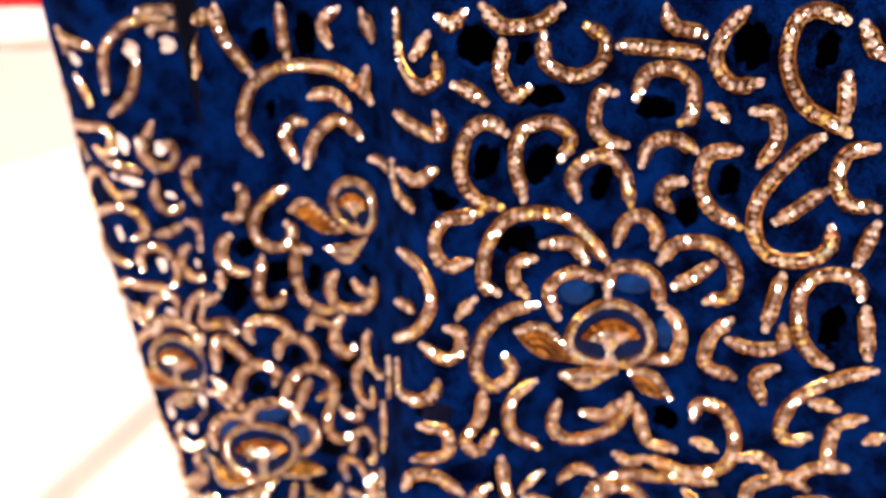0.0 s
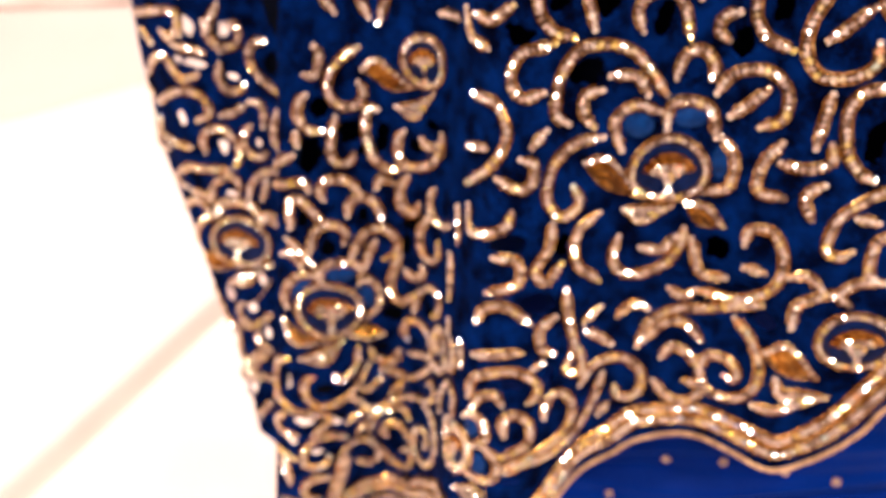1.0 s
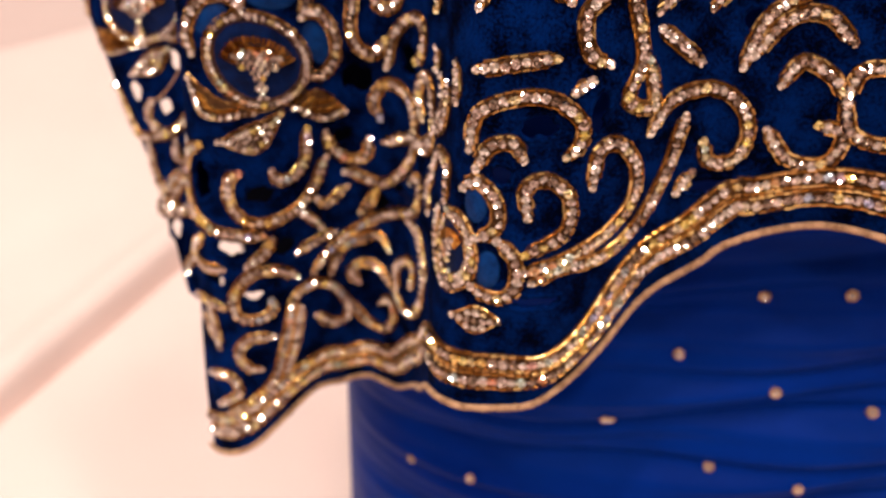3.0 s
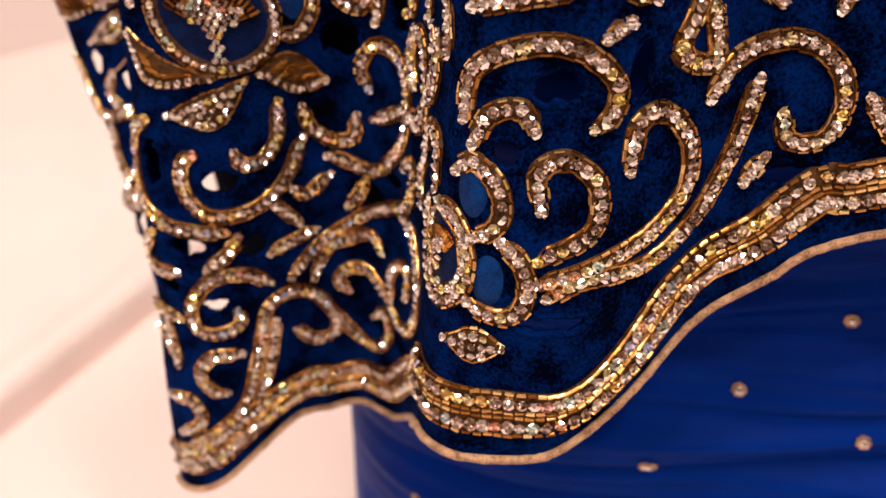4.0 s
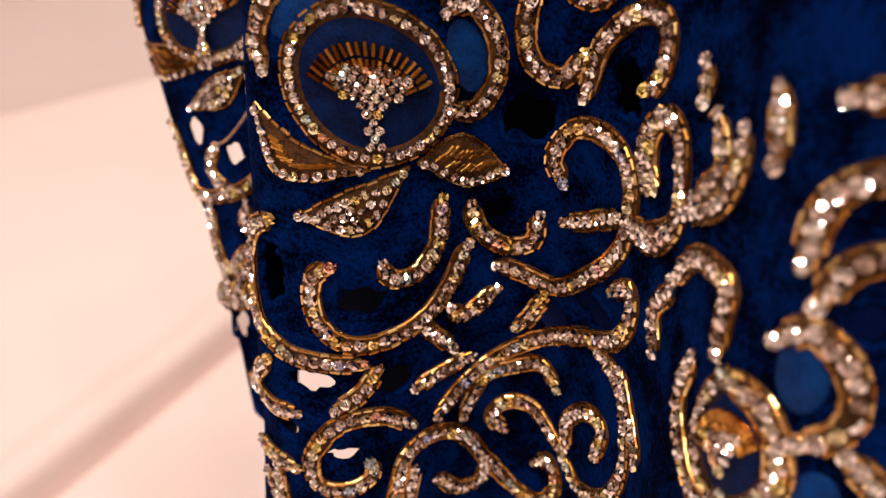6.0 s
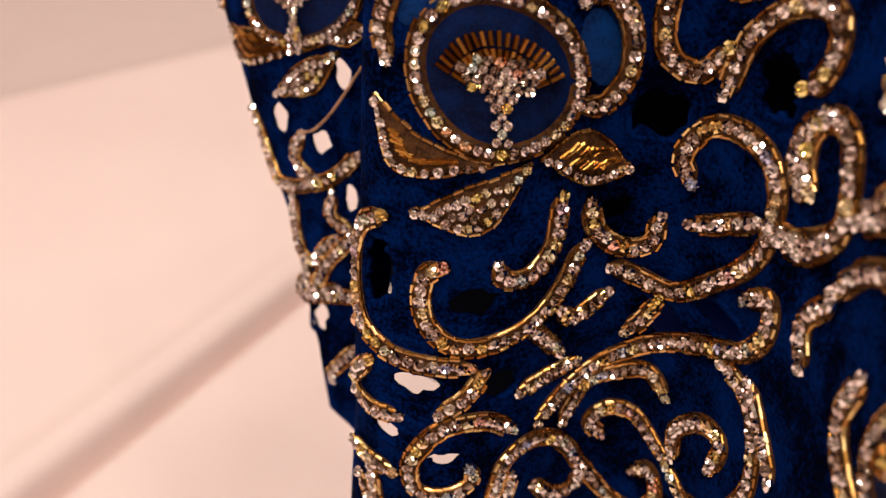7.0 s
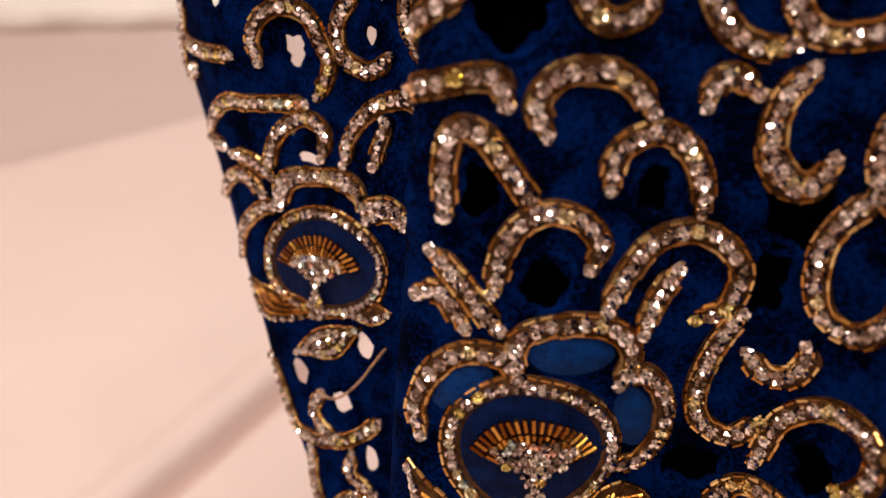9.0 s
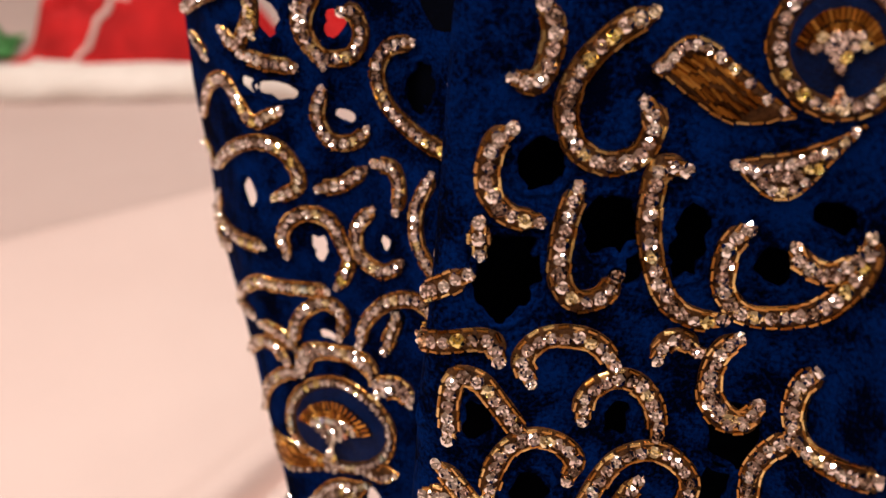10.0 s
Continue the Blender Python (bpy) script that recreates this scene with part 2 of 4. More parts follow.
def skirt_place(k, z):
    """A place on the skirt: k counts round it, z is the height."""
    k, z = np.asarray(k, float), np.asarray(z, float)
    w = np.clip((z - 0.30) / 0.16, 0, 1)
    w = w * w * (3 - 2 * w)
    i = np.arange(SK_N)
    x = np.interp(k, i, sk_low[:, 0]) * (1 - w) + np.interp(k, i, sk_high[:, 0]) * w
    y = np.interp(k, i, sk_low[:, 1]) * (1 - w) + np.interp(k, i, sk_high[:, 1]) * w
    pull = np.clip((0.47 - z) / 0.10, 0, 1)
    slant = z - 0.36 * x
    y = y - pull * (0.0042 * np.sin(slant * 120 + 1.2 * np.sin(x * 22)) + 0.0022 * np.sin(slant * 290 + x * 30 + 1.0) + 0.0010 * np.sin(slant * 610 + x * 70)) * np.clip((x + 0.02) / 0.06, 0, 1)
    return np.stack([x, y, z + 0 * k], -1)


def skirt():
    root = tagged(new("skirt"), "plain royal blue satin skirt with scattered gold beads", "skirt")
    zs = np.r_[np.linspace(FLOOR_Z - 0.002, 0.24, 40)[:-1], np.linspace(0.24, 0.50, 260)]
    ks = np.linspace(0, SK_N - 1, 420)
    K, Z = np.meshgrid(ks, zs)
    verts = skirt_place(K, Z).reshape(-1, 3)
    n = len(ks)
    faces = [(j * n + i, j * n + i + 1, (j + 1) * n + i + 1, (j + 1) * n + i) for j in range(len(zs) - 1) for i in range(n - 1)]
    mesh_object("satin_fabric", verts, faces, SATIN, root, smooth=True)
    return root


skirt_root = skirt()

# ---- the jacket ----
jacket = tagged(new("embroidered_jacket"), "royal blue velvet cutwork jacket with gold beads and rhinestones", "jacket")
HEM = [(-0.0089, 0.3233), (0.0611, 0.3133), (0.1211, 0.3053), (0.1631, 0.3074), (0.1775, 0.3140), (0.1874, 0.3206), (0.2005, 0.3285), (0.2081, 0.3342), (0.2186, 0.3397), (0.2270, 0.3361), (0.2455, 0.3397), (0.2557, 0.3455), (0.2737, 0.3655), (0.2926, 0.3880), (0.3105, 0.3950), (0.3285, 0.3962), (0.3423, 0.4037), (0.3548, 0.4178), (0.3651, 0.4269), (0.3724, 0.4343), (0.3929, 0.4434), (0.4072, 0.4468), (0.4231, 0.4458), (0.4376, 0.4555), (0.4488, 0.4699), (0.4555, 0.4825), (0.4742, 0.4858), (0.5110, 0.4635), (0.5654, 0.4471)]
hem_curve = spline(HEM, 10)


def hem_height(u):
    return np.interp(u, hem_curve[:, 0], hem_curve[:, 1])


EDGE_Z = [0.30, 0.325, 0.342, 0.352, 0.37, 0.388, 0.40, 0.41, 0.418, 0.434, 0.45, 0.46, 0.48, 0.51, 0.55, 0.59, 0.70]
EDGE_U = [0.182, 0.179, 0.158, 0.131, 0.126, 0.118, 0.111, 0.098, 0.088, 0.080, 0.064, 0.048, 0.037, 0.043, 0.050, 0.053, 0.056]


def edge_u(z):
    """Where the free edge of the cloth lies at height z."""
    return np.interp(z, EDGE_Z, EDGE_U)


# outline of the added sheet that keeps the cut-outs dark
SHADE_RING = [(-0.03, 0.52), (-0.062, 0.47), (-0.078, 0.42), (-0.067, 0.397), (-0.026, 0.382), (0.01, 0.368), (0.05, 0.352), (0.11, 0.348), (0.17, 0.344), (0.25, 0.346), (0.306, 0.38), (0.32, 0.44), (0.28, 0.51), (0.16, 0.565), (0.05, 0.56), (-0.03, 0.52)]


def shade_sheet():
    """A made-up near-black sheet inside the jacket that stands for shade, capped on top."""
    ring = spline(SHADE_RING, 8)
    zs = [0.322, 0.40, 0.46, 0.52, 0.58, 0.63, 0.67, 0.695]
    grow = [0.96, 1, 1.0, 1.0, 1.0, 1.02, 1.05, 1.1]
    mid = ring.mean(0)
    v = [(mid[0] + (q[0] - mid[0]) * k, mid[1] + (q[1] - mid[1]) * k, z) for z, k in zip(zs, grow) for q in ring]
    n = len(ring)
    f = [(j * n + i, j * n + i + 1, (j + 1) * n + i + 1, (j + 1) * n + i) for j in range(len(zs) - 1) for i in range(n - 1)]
    tagged(mesh_object("inner_lining", v, f, DARK, jacket, smooth=True), "near-black sheet added to paint shade inside the jacket")
    # unseen cap, added to keep ceiling light out of the open top
    us = np.linspace(0.16, 0.50, 80)
    edge = hang(us, us * 0 + 0.692)
    v = [tuple(q) for q in edge] + [(q[0], 0.60, 0.694) for q in edge]
    f = [(i, i + 1, 81 + i, 80 + i) for i in range(79)]
    mesh_object("yoke", v, f, VELVET, jacket, smooth=True)


shade_sheet()
HOLES = []


def hole(u, z, ru, rz, turn=0):
    """A cut-out in the cloth: centre and half sizes in millimetres, turn in degrees."""
    HOLES.append((u / 1000, z / 1000, ru / 1000, rz / 1000, radians(turn)))


hole(203.3, 421.9, 4.3, 2.9)
hole(184.6, 425.0, 3.2, 6.5)
hole(251.6, 420.1, 8.4, 2.8)
hole(193.9, 404.7, 5.1, 2.0)
hole(230.6, 453.2, 4.8, 4.3)
hole(209.8, 402.6, 2.8, 2.9)
hole(188.1, 392.7, 4.3, 2.4)
hole(201.2, 388.8, 3.1, 1.7)
hole(226.2, 434.9, 3.2, 2.3)
hole(250.0, 463.5, 4.5, 4.4)
hole(238.5, 412.3, 4.5, 3.5)
hole(201.0, 490.1, 3.4, 3.8)
hole(190.5, 504.3, 2.6, 4.5)
hole(234.6, 490.9, 2.5, 6.5)
hole(214.8, 503.8, 2.6, 3.6)
hole(103.6, 476.9, 3.5, 1.3)
hole(98.2, 482.2, 1.5, 1.5)
hole(195.1, 548.4, 3.5, 4.1)
hole(192.1, 530.0, 5.2, 7.1)
hole(207.3, 539.1, 5.0, 4.7)
hole(221.4, 537.2, 3.2, 6.3)
hole(235.2, 535.4, 2.7, 3.3)
hole(235.9, 502.9, 4.3, 6.2)
hole(241.6, 545.7, 3.2, 2.4)
hole(120.3, 541.9, 4.0, 5.4)
hole(103.4, 532.1, 2.1, 1.5)
hole(89.3, 535.8, 4.7, 2.0)
hole(78.5, 508.3, 3.2, 3.7)
hole(99.4, 499.5, 2.2, 3.5)
hole(116.9, 505.4, 1.8, 1.8)
hole(168.7, 534.1, 1.7, 1.8)
hole(175.8, 501.7, 4.5, 1.7)
hole(87.8, 552.2, 2.4, 4.5)
hole(100.3, 552.4, 1.9, 3.1)
hole(82.2, 535.8, 2.4, 1.9)
hole(123.9, 488.7, 2.9, 3.4)
hole(295.3, 640.9, 6.8, 5.2)
hole(308.0, 640.0, 2.2, 3.2)
hole(303.5, 610.1, 3.5, 5.7)
hole(318.4, 609.5, 4.6, 5.9)
hole(291.4, 596.1, 7.6, 3.5)
hole(315.8, 587.2, 5.7, 4.7)
hole(314.4, 628.6, 6.8, 3.2)
hole(340.1, 602.9, 4.4, 5.7)
hole(353.1, 625.2, 7.9, 3.2)
hole(373.3, 599.3, 4.5, 4.8)
hole(384.8, 612.2, 3.5, 5.4)
hole(381.0, 648.6, 6.6, 6.2)
hole(404.5, 651.9, 3.5, 4.9)
hole(425.0, 577.7, 3.1, 7.8)
hole(320.2, 527.2, 3.1, 5.8)
hole(383.2, 528.4, 4.7, 4.9)
hole(299.5, 528.4, 8.1, 5.3)
hole(315.5, 505.9, 6.6, 4.3)
hole(197.4, 618.0, 2.5, 5.6)
hole(202.1, 597.8, 1.6, 3.8)
hole(212.6, 532.6, 1.8, 3.5)
hole(93.8, 591.3, 2.0, 4.1)
hole(103.4, 595.0, 1.9, 2.8)
hole(70.6, 581.8, 4.1, 2.7)
hole(214.0, 623.9, 5.3, 7.2)
hole(397.6, 515.7, 4.9, 2.2)
hole(313.2, 471.3, 4.3, 2.6)
hole(306.2, 459.1, 2.6, 2.0)
hole(405.8, 507.8, 3.7, 3.1)
hole(364.8, 450.3, 6.9, 1.8)
hole(363.9, 491.7, 2.3, 2.5)
hole(334.6, 478.6, 2.1, 2.3)
hole(327.4, 474.0, 2.1, 4.8)
hole(320.2, 427.7, 7.2, 1.4)
hole(125.0, 438.8, 2.8, 3.4)
hole(104.1, 423.7, 4.1, 3.4)
hole(120.8, 422.2, 2.9, 2.5)
hole(130.9, 412.0, 2.0, 3.5)
hole(125.8, 377.6, 2.0, 3.8)


def cloth():
    step = 0.0011
    us = np.arange(0.0, 0.51, step)
    zs = np.arange(0.26, 0.70, step)
    U, Z = np.meshgrid(us, zs)
    field = np.minimum(Z - hem_height(U), U - edge_u(Z))
    wob = 0.16 * np.sin(U * 1100 + 2 * np.sin(Z * 700)) + 0.14 * np.sin(Z * 1250 + 2 * np.sin(U * 900)) + 0.05 * np.sin(U * 3900 + Z * 3100)
    for hu, hz, ru, rz, turn in HOLES:
        c, s = math.cos(turn), math.sin(turn)
        a, b = (U - hu) * c + (Z - hz) * s, -(U - hu) * s + (Z - hz) * c
        field = np.minimum(field, (((np.abs(a) / ru) ** 2.4 + (np.abs(b) / rz) ** 2.4) ** (1 / 2.4) - 1 + wob) * min(ru, rz))
    verts2, index, faces = [], {}, []
    nz, nu = U.shape

    def node(j, i):
        key = (j, i)
        if key not in index:
            index[key] = len(verts2)
            verts2.append((U[j, i], Z[j, i]))
        return index[key]

    def cut(a, b):
        key = (a, b) if a < b else (b, a)
        if key not in index:
            (ja, ia), (jb, ib) = key
            w = field[ja, ia] / (field[ja, ia] - field[jb, ib])
            index[key] = len(verts2)
            verts2.append((U[ja, ia] + w * (U[jb, ib] - U[ja, ia]), Z[ja, ia] + w * (Z[jb, ib] - Z[ja, ia])))
        return index[key]

    inside = field > 0
    for j in range(nz - 1):
        for i in range(nu - 1):
            corners = ((j, i), (j, i + 1), (j + 1, i + 1), (j + 1, i))
            flags = [inside[c] for c in corners]
            if all(flags):
                faces.append([node(*c) for c in corners])
            elif any(flags):
                face = []
                for k in range(4):
                    a, b = corners[k], corners[(k + 1) % 4]
                    if inside[a]:
                        face.append(node(*a))
                    if inside[a] != inside[b]:
                        face.append(cut(a, b))
                if len(face) > 2:
                    faces.append(face)
    v = np.array(verts2)
    ob = mesh_object("velvet_cloth", hang(v[:, 0], v[:, 1]), faces, VELVET, jacket, smooth=True)
    solid = ob.modifiers.new("thickness", "SOLIDIFY")
    solid.thickness, solid.offset = 0.0012, -1.0
    return ob


cloth()


# ---- beads ----
def stone_shape():
    """A round foil-backed stone of radius 1: a bevelled crown round a star of sunk facets."""
    k = np.arange(8) * math.pi / 4
    ring = [(math.cos(a), math.sin(a)) for a in k]
    turned = [(math.cos(a), math.sin(a)) for a in k + math.pi / 8]
    v = [(x, y, -0.1) for x, y in ring] + [(x, y, 0.30) for x, y in ring] + [(0.66 * x, 0.66 * y, 0.66) for x, y in turned]
    v += [(0.34 * x, 0.34 * y, 0.36 + 0.10 * (i % 2)) for i, (x, y) in enumerate(ring)] + [(0, 0, 0.52)]
    f = [(i, (i + 1) % 8, 8 + (i + 1) % 8, 8 + i) for i in range(8)]
    f += [(8 + i, 8 + (i + 1) % 8, 16 + i) for i in range(8)]
    f += [(8 + (i + 1) % 8, 16 + (i + 1) % 8, 16 + i) for i in range(8)]
    f += [(16 + i, 24 + (i + 1) % 8, 24 + i) for i in range(8)]
    f += [(16 + i, 16 + (i + 1) % 8, 24 + (i + 1) % 8) for i in range(8)]
    f += [(24 + i, 24 + (i + 1) % 8, 32) for i in range(8)]
    return np.array(v), f


def bugle_shape():
    """A short six-sided tube along x, of length 1 and radius 1."""
    v = [(e, math.cos(a), math.sin(a)) for e in (-0.5, 0.5) for a in np.arange(6) * math.pi / 3]
    f = [(i, (i + 1) % 6, 6 + (i + 1) % 6, 6 + i) for i in range(6)] + [(5, 4, 3, 2, 1, 0), (6, 7, 8, 9, 10, 11)]
    return np.array(v), f


STONE_V, STONE_F = stone_shape()
BUGLE_V, BUGLE_F = bugle_shape()
rng = np.random.default_rng(7)


class Pile:
    """Many small pieces gathered into one mesh."""

    def __init__(self):
        self.v, self.f, self.n = [], [], 0

    def add(self, shape, faces, place, x, y, z, size):
        v = shape[:, :1] * size[0] * x + shape[:, 1:2] * size[1] * y + shape[:, 2:] * size[2] * z + place
        self.v.append(v)
        self.f += [tuple(i + self.n for i in face) for face in faces]
        self.n += len(v)

    def make(self, name, material, parent):
        if self.n:
            ob = mesh_object(name, np.vstack(self.v), self.f, material, parent)
            return tagged(ob, kind="stuff")


STONE_MESH = bpy.data.meshes.new("rhinestone")
STONE_MESH.from_pydata([tuple(v) for v in STONE_V], [], STONE_F)
STONE_MESH.materials.append(STONE_SINGLE)
singles = [0]


def set_stone(pile, place, n, along, radius, alone=None):
    """One stone; alone: the part that it is sewn to, where it is an object of its own."""
    n = n + rng.normal(0, 0.30, 3)
    n /= np.linalg.norm(n)
    x = along - n * (along @ n)
    x /= np.linalg.norm(x)
    y = np.cross(n, x)
    a = rng.uniform(0, math.pi / 4)
    x, y = x * math.cos(a) + y * math.sin(a), y * math.cos(a) - x * math.sin(a)
    r = radius * rng.uniform(0.88, 1.08)
    if alone is not None and singles[0] < 300:
        singles[0] += 1
        ob = new("rhinestone", STONE_MESH)
        ob.parent = alone
        ob.matrix_world = Matrix(np.vstack([np.column_stack([x * r, y * r, n * r, place]), [0, 0, 0, 1]]).tolist())
    else:
        pile.add(STONE_V, STONE_F, place, x, y, n, (r, r, r))


def set_bugle(pile, place, n, along, length, radius):
    along = along / (np.linalg.norm(along) + 1e-12) + rng.normal(0, 0.05, 3)
    along /= np.linalg.norm(along)
    y = np.cross(n, along)
    y /= np.linalg.norm(y)
    pile.add(BUGLE_V, BUGLE_F, place, along, y, np.cross(along, y), (length * rng.uniform(0.85, 1.05), radius, radius))


def run(points, step, closed=False):
    """Evenly spaced places on the cloth along a curve of (u, z) in metres, with way, side and normal."""
    curve = spline(points, 10)
    fine, length = resample(np.hstack([curve, hang(curve[:, 0], curve[:, 1])])[:, [2, 3, 4, 0, 1]], 0.0004)
    d = np.r_[0, np.cumsum(np.linalg.norm(np.diff(fine[:, :3], axis=0), axis=1))]
    k = max(2, int(round(d[-1] / step)) + 1)
    s = np.linspace(0, d[-1], k)
    uz = np.stack([np.interp(s, d, fine[:, 3]), np.interp(s, d, fine[:, 4])], 1)
    p, a, b, n = hang_frame(uz[:, 0], uz[:, 1])
    t = np.gradient(p, axis=0)
    t /= np.linalg.norm(t, axis=1, keepdims=True) + 1e-12
    side = np.cross(n, t)
    side /= np.linalg.norm(side, axis=1, keepdims=True) + 1e-12
    return p, t, side, n, d[-1]


def braid(name, points, parent, half=0.0024, taper=0.0022, rise=0.0008, material=None):
    """The couched thread bed of a motif: a domed ribbon that follows the curve."""
    p, t, side, n, length = run(points, 0.0009)
    s = np.linspace(0, length, len(p))
    w = half * np.sqrt(np.clip(np.minimum(s, length - s) / taper, 0.05, 1))
    v = []
    for k, h in ((-1, 0.0), (-0.8, 0.7), (0, 1.0), (0.8, 0.7), (1, 0.0)):
        v.append(p + side * (w * k)[:, None] + n * (0.00015 + rise * h))
    v = np.stack(v, 1).reshape(-1, 3)
    f = [(5 * i + j, 5 * i + j + 1, 5 * i + j + 6, 5 * i + j + 5) for i in range(len(p) - 1) for j in range(4)]
    f = [q[::-1] for q in f]
    return mesh_object(name, v, f, material or THREAD, parent, smooth=True)


def edging(pile, points, offset, step=0.0021, radius=0.00038, lift=0.0007, close=1.0):
    """A line of gold tubes beside a curve; close: how far the end tubes turn in towards it."""
    p, t, side, n, length = run(points, step)
    mid, way = (p[1:] + p[:-1]) / 2, p[1:] - p[:-1]
    for i, (q, w, sd, nn) in enumerate(zip(mid, way, side[:-1], n[:-1])):
        shift = offset * (close if i in (0, len(mid) - 1) else 1.0) + rng.normal(0, 0.00010)
        set_bugle(pile, q + sd * shift + nn * lift, nn, w, np.linalg.norm(w) * 0.92, radius)


def scroll(*points, half=0.0020, stone=0.00136):
    """One curl of the embroidery: thread bed, a row of stones, gold tubes down both sides; places in millimetres."""
    pts = np.array(points) / 1000
    bed = braid("scroll", pts, jacket, half)
    tubes, stones = Pile(), Pile()
    edging(tubes, pts, half * 0.86, close=0.55)
    edging(tubes, pts, -half * 0.86, close=0.55)
    tubes.make("gold_tube_edging", BUGLE, bed)
    p, t, side, n, length = run(pts, 0.00235)
    near = 0.182 < pts[:, 0].mean() < 0.256 and 0.37 < pts[:, 1].mean() < 0.49
    for q, w, sd, nn in zip(p, t, side, n):
        set_stone(stones, q + nn * 0.0007 + sd * rng.normal(0, 0.00012), nn, w, stone, bed if near else None)
    stones.make("stone_trim", STONE, bed)
    return bed


def between(p0, outer, p1, inner, rows, cols):
    """A grid of (u, z) over a leaf between its two edges."""
    a, b = spline([p0, outer, p1], 12), spline([p0, inner, p1], 12)
    k = np.linspace(0, len(a) - 1, cols)
    ea = np.stack([np.interp(k, np.arange(len(a)), a[:, j]) for j in (0, 1)], 1)
    eb = np.stack([np.interp(k, np.arange(len(b)), b[:, j]) for j in (0, 1)], 1)
    w = np.linspace(0, 1, rows)[:, None, None]
    return ea * (1 - w) + eb * w


def leaf(p0, outer, p1, inner, stony):
    """A pointed leaf: stones all over, or slanting amber tubes with a row of stones on one side."""
    p0, outer, p1, inner = (np.array(q) / 1000 for q in (p0, outer, p1, inner))
    g = between(p0, outer, p1, inner, 7, 24)
    p, a, b, n = hang_frame(g[..., 0], g[..., 1])
    h = 0.0009 * np.sin(np.linspace(0, math.pi, 7))[:, None, None]
    v = (p + n * (0.0003 + h)).reshape(-1, 3)
    f = [(r * 24 + c, r * 24 + c + 1, r * 24 + c + 25, r * 24 + c + 24) for r in range(6) for c in range(23)]
    e1, e2 = g[0, 2] - g[0, 0], g[3, 1] - g[0, 1]
    if e1[0] * e2[1] - e1[1] * e2[0] < 0:
        f = [q[::-1] for q in f]
    bed = mesh_object("leaf", v, f, THREAD, jacket, smooth=True)
    tubes, ambers, stones = Pile(), Pile(), Pile()
    edging(tubes, [p0, outer, p1], 0.0, lift=0.0006)
    edging(tubes, [p0, inner, p1], 0.0, lift=0.0006)
    tubes.make("gold_tube_edging", BUGLE, bed)
    gap = 0.0018
    g2 = between(p0, outer, p1, inner, 41, 161)
    P, A, B, N = hang_frame(g2[..., 0], g2[..., 1])
    length = np.linalg.norm(np.diff(P[20], axis=0), axis=1).sum()
    for c in np.linspace(0.06, 0.94, max(4, int(length / gap))):
        ci = int(c * 160)
        wide = np.linalg.norm(P[-1, ci] - P[0, ci])
        way = P[20, min(ci + 2, 160)] - P[20, max(ci - 2, 0)]
        way = way / (np.linalg.norm(way) + 1e-9)
        if stony:
            count = max(1, int((wide - 0.0012) / gap))
            for r in (np.arange(count) + 0.5) / count:
                ri = int((0.08 + 0.84 * r) * 40)
                set_stone(stones, P[ri, ci] + N[ri, ci] * 0.0012, N[ri, ci], way, 0.00102)
        else:
            ri = int(40 * min(0.35, 0.0014 / max(wide, 0.001)))
            set_stone(stones, P[ri, ci] + N[ri, ci] * 0.0012, N[ri, ci], way, 0.00098)
            count = int((wide - 0.0026) / 0.0026)
            for k in range(count):
                rk = min(40, int(40 * (0.0026 + 0.0013 + k * 0.0026) / wide))
                cross = P[min(rk + 4, 40), min(ci + 10, 160)] - P[max(rk - 4, 0), max(ci - 10, 0)]
                for shift in (-0.0005, 0.0005):
                    set_bugle(ambers, P[rk, ci] + N[rk, ci] * 0.0011 + way * shift, N[rk, ci], cross, 0.0024, 0.00042)
    stones.make("rhinestone_filling", STONE, bed)
    ambers.make("amber_tube_filling", AMBER, bed)
    return bed


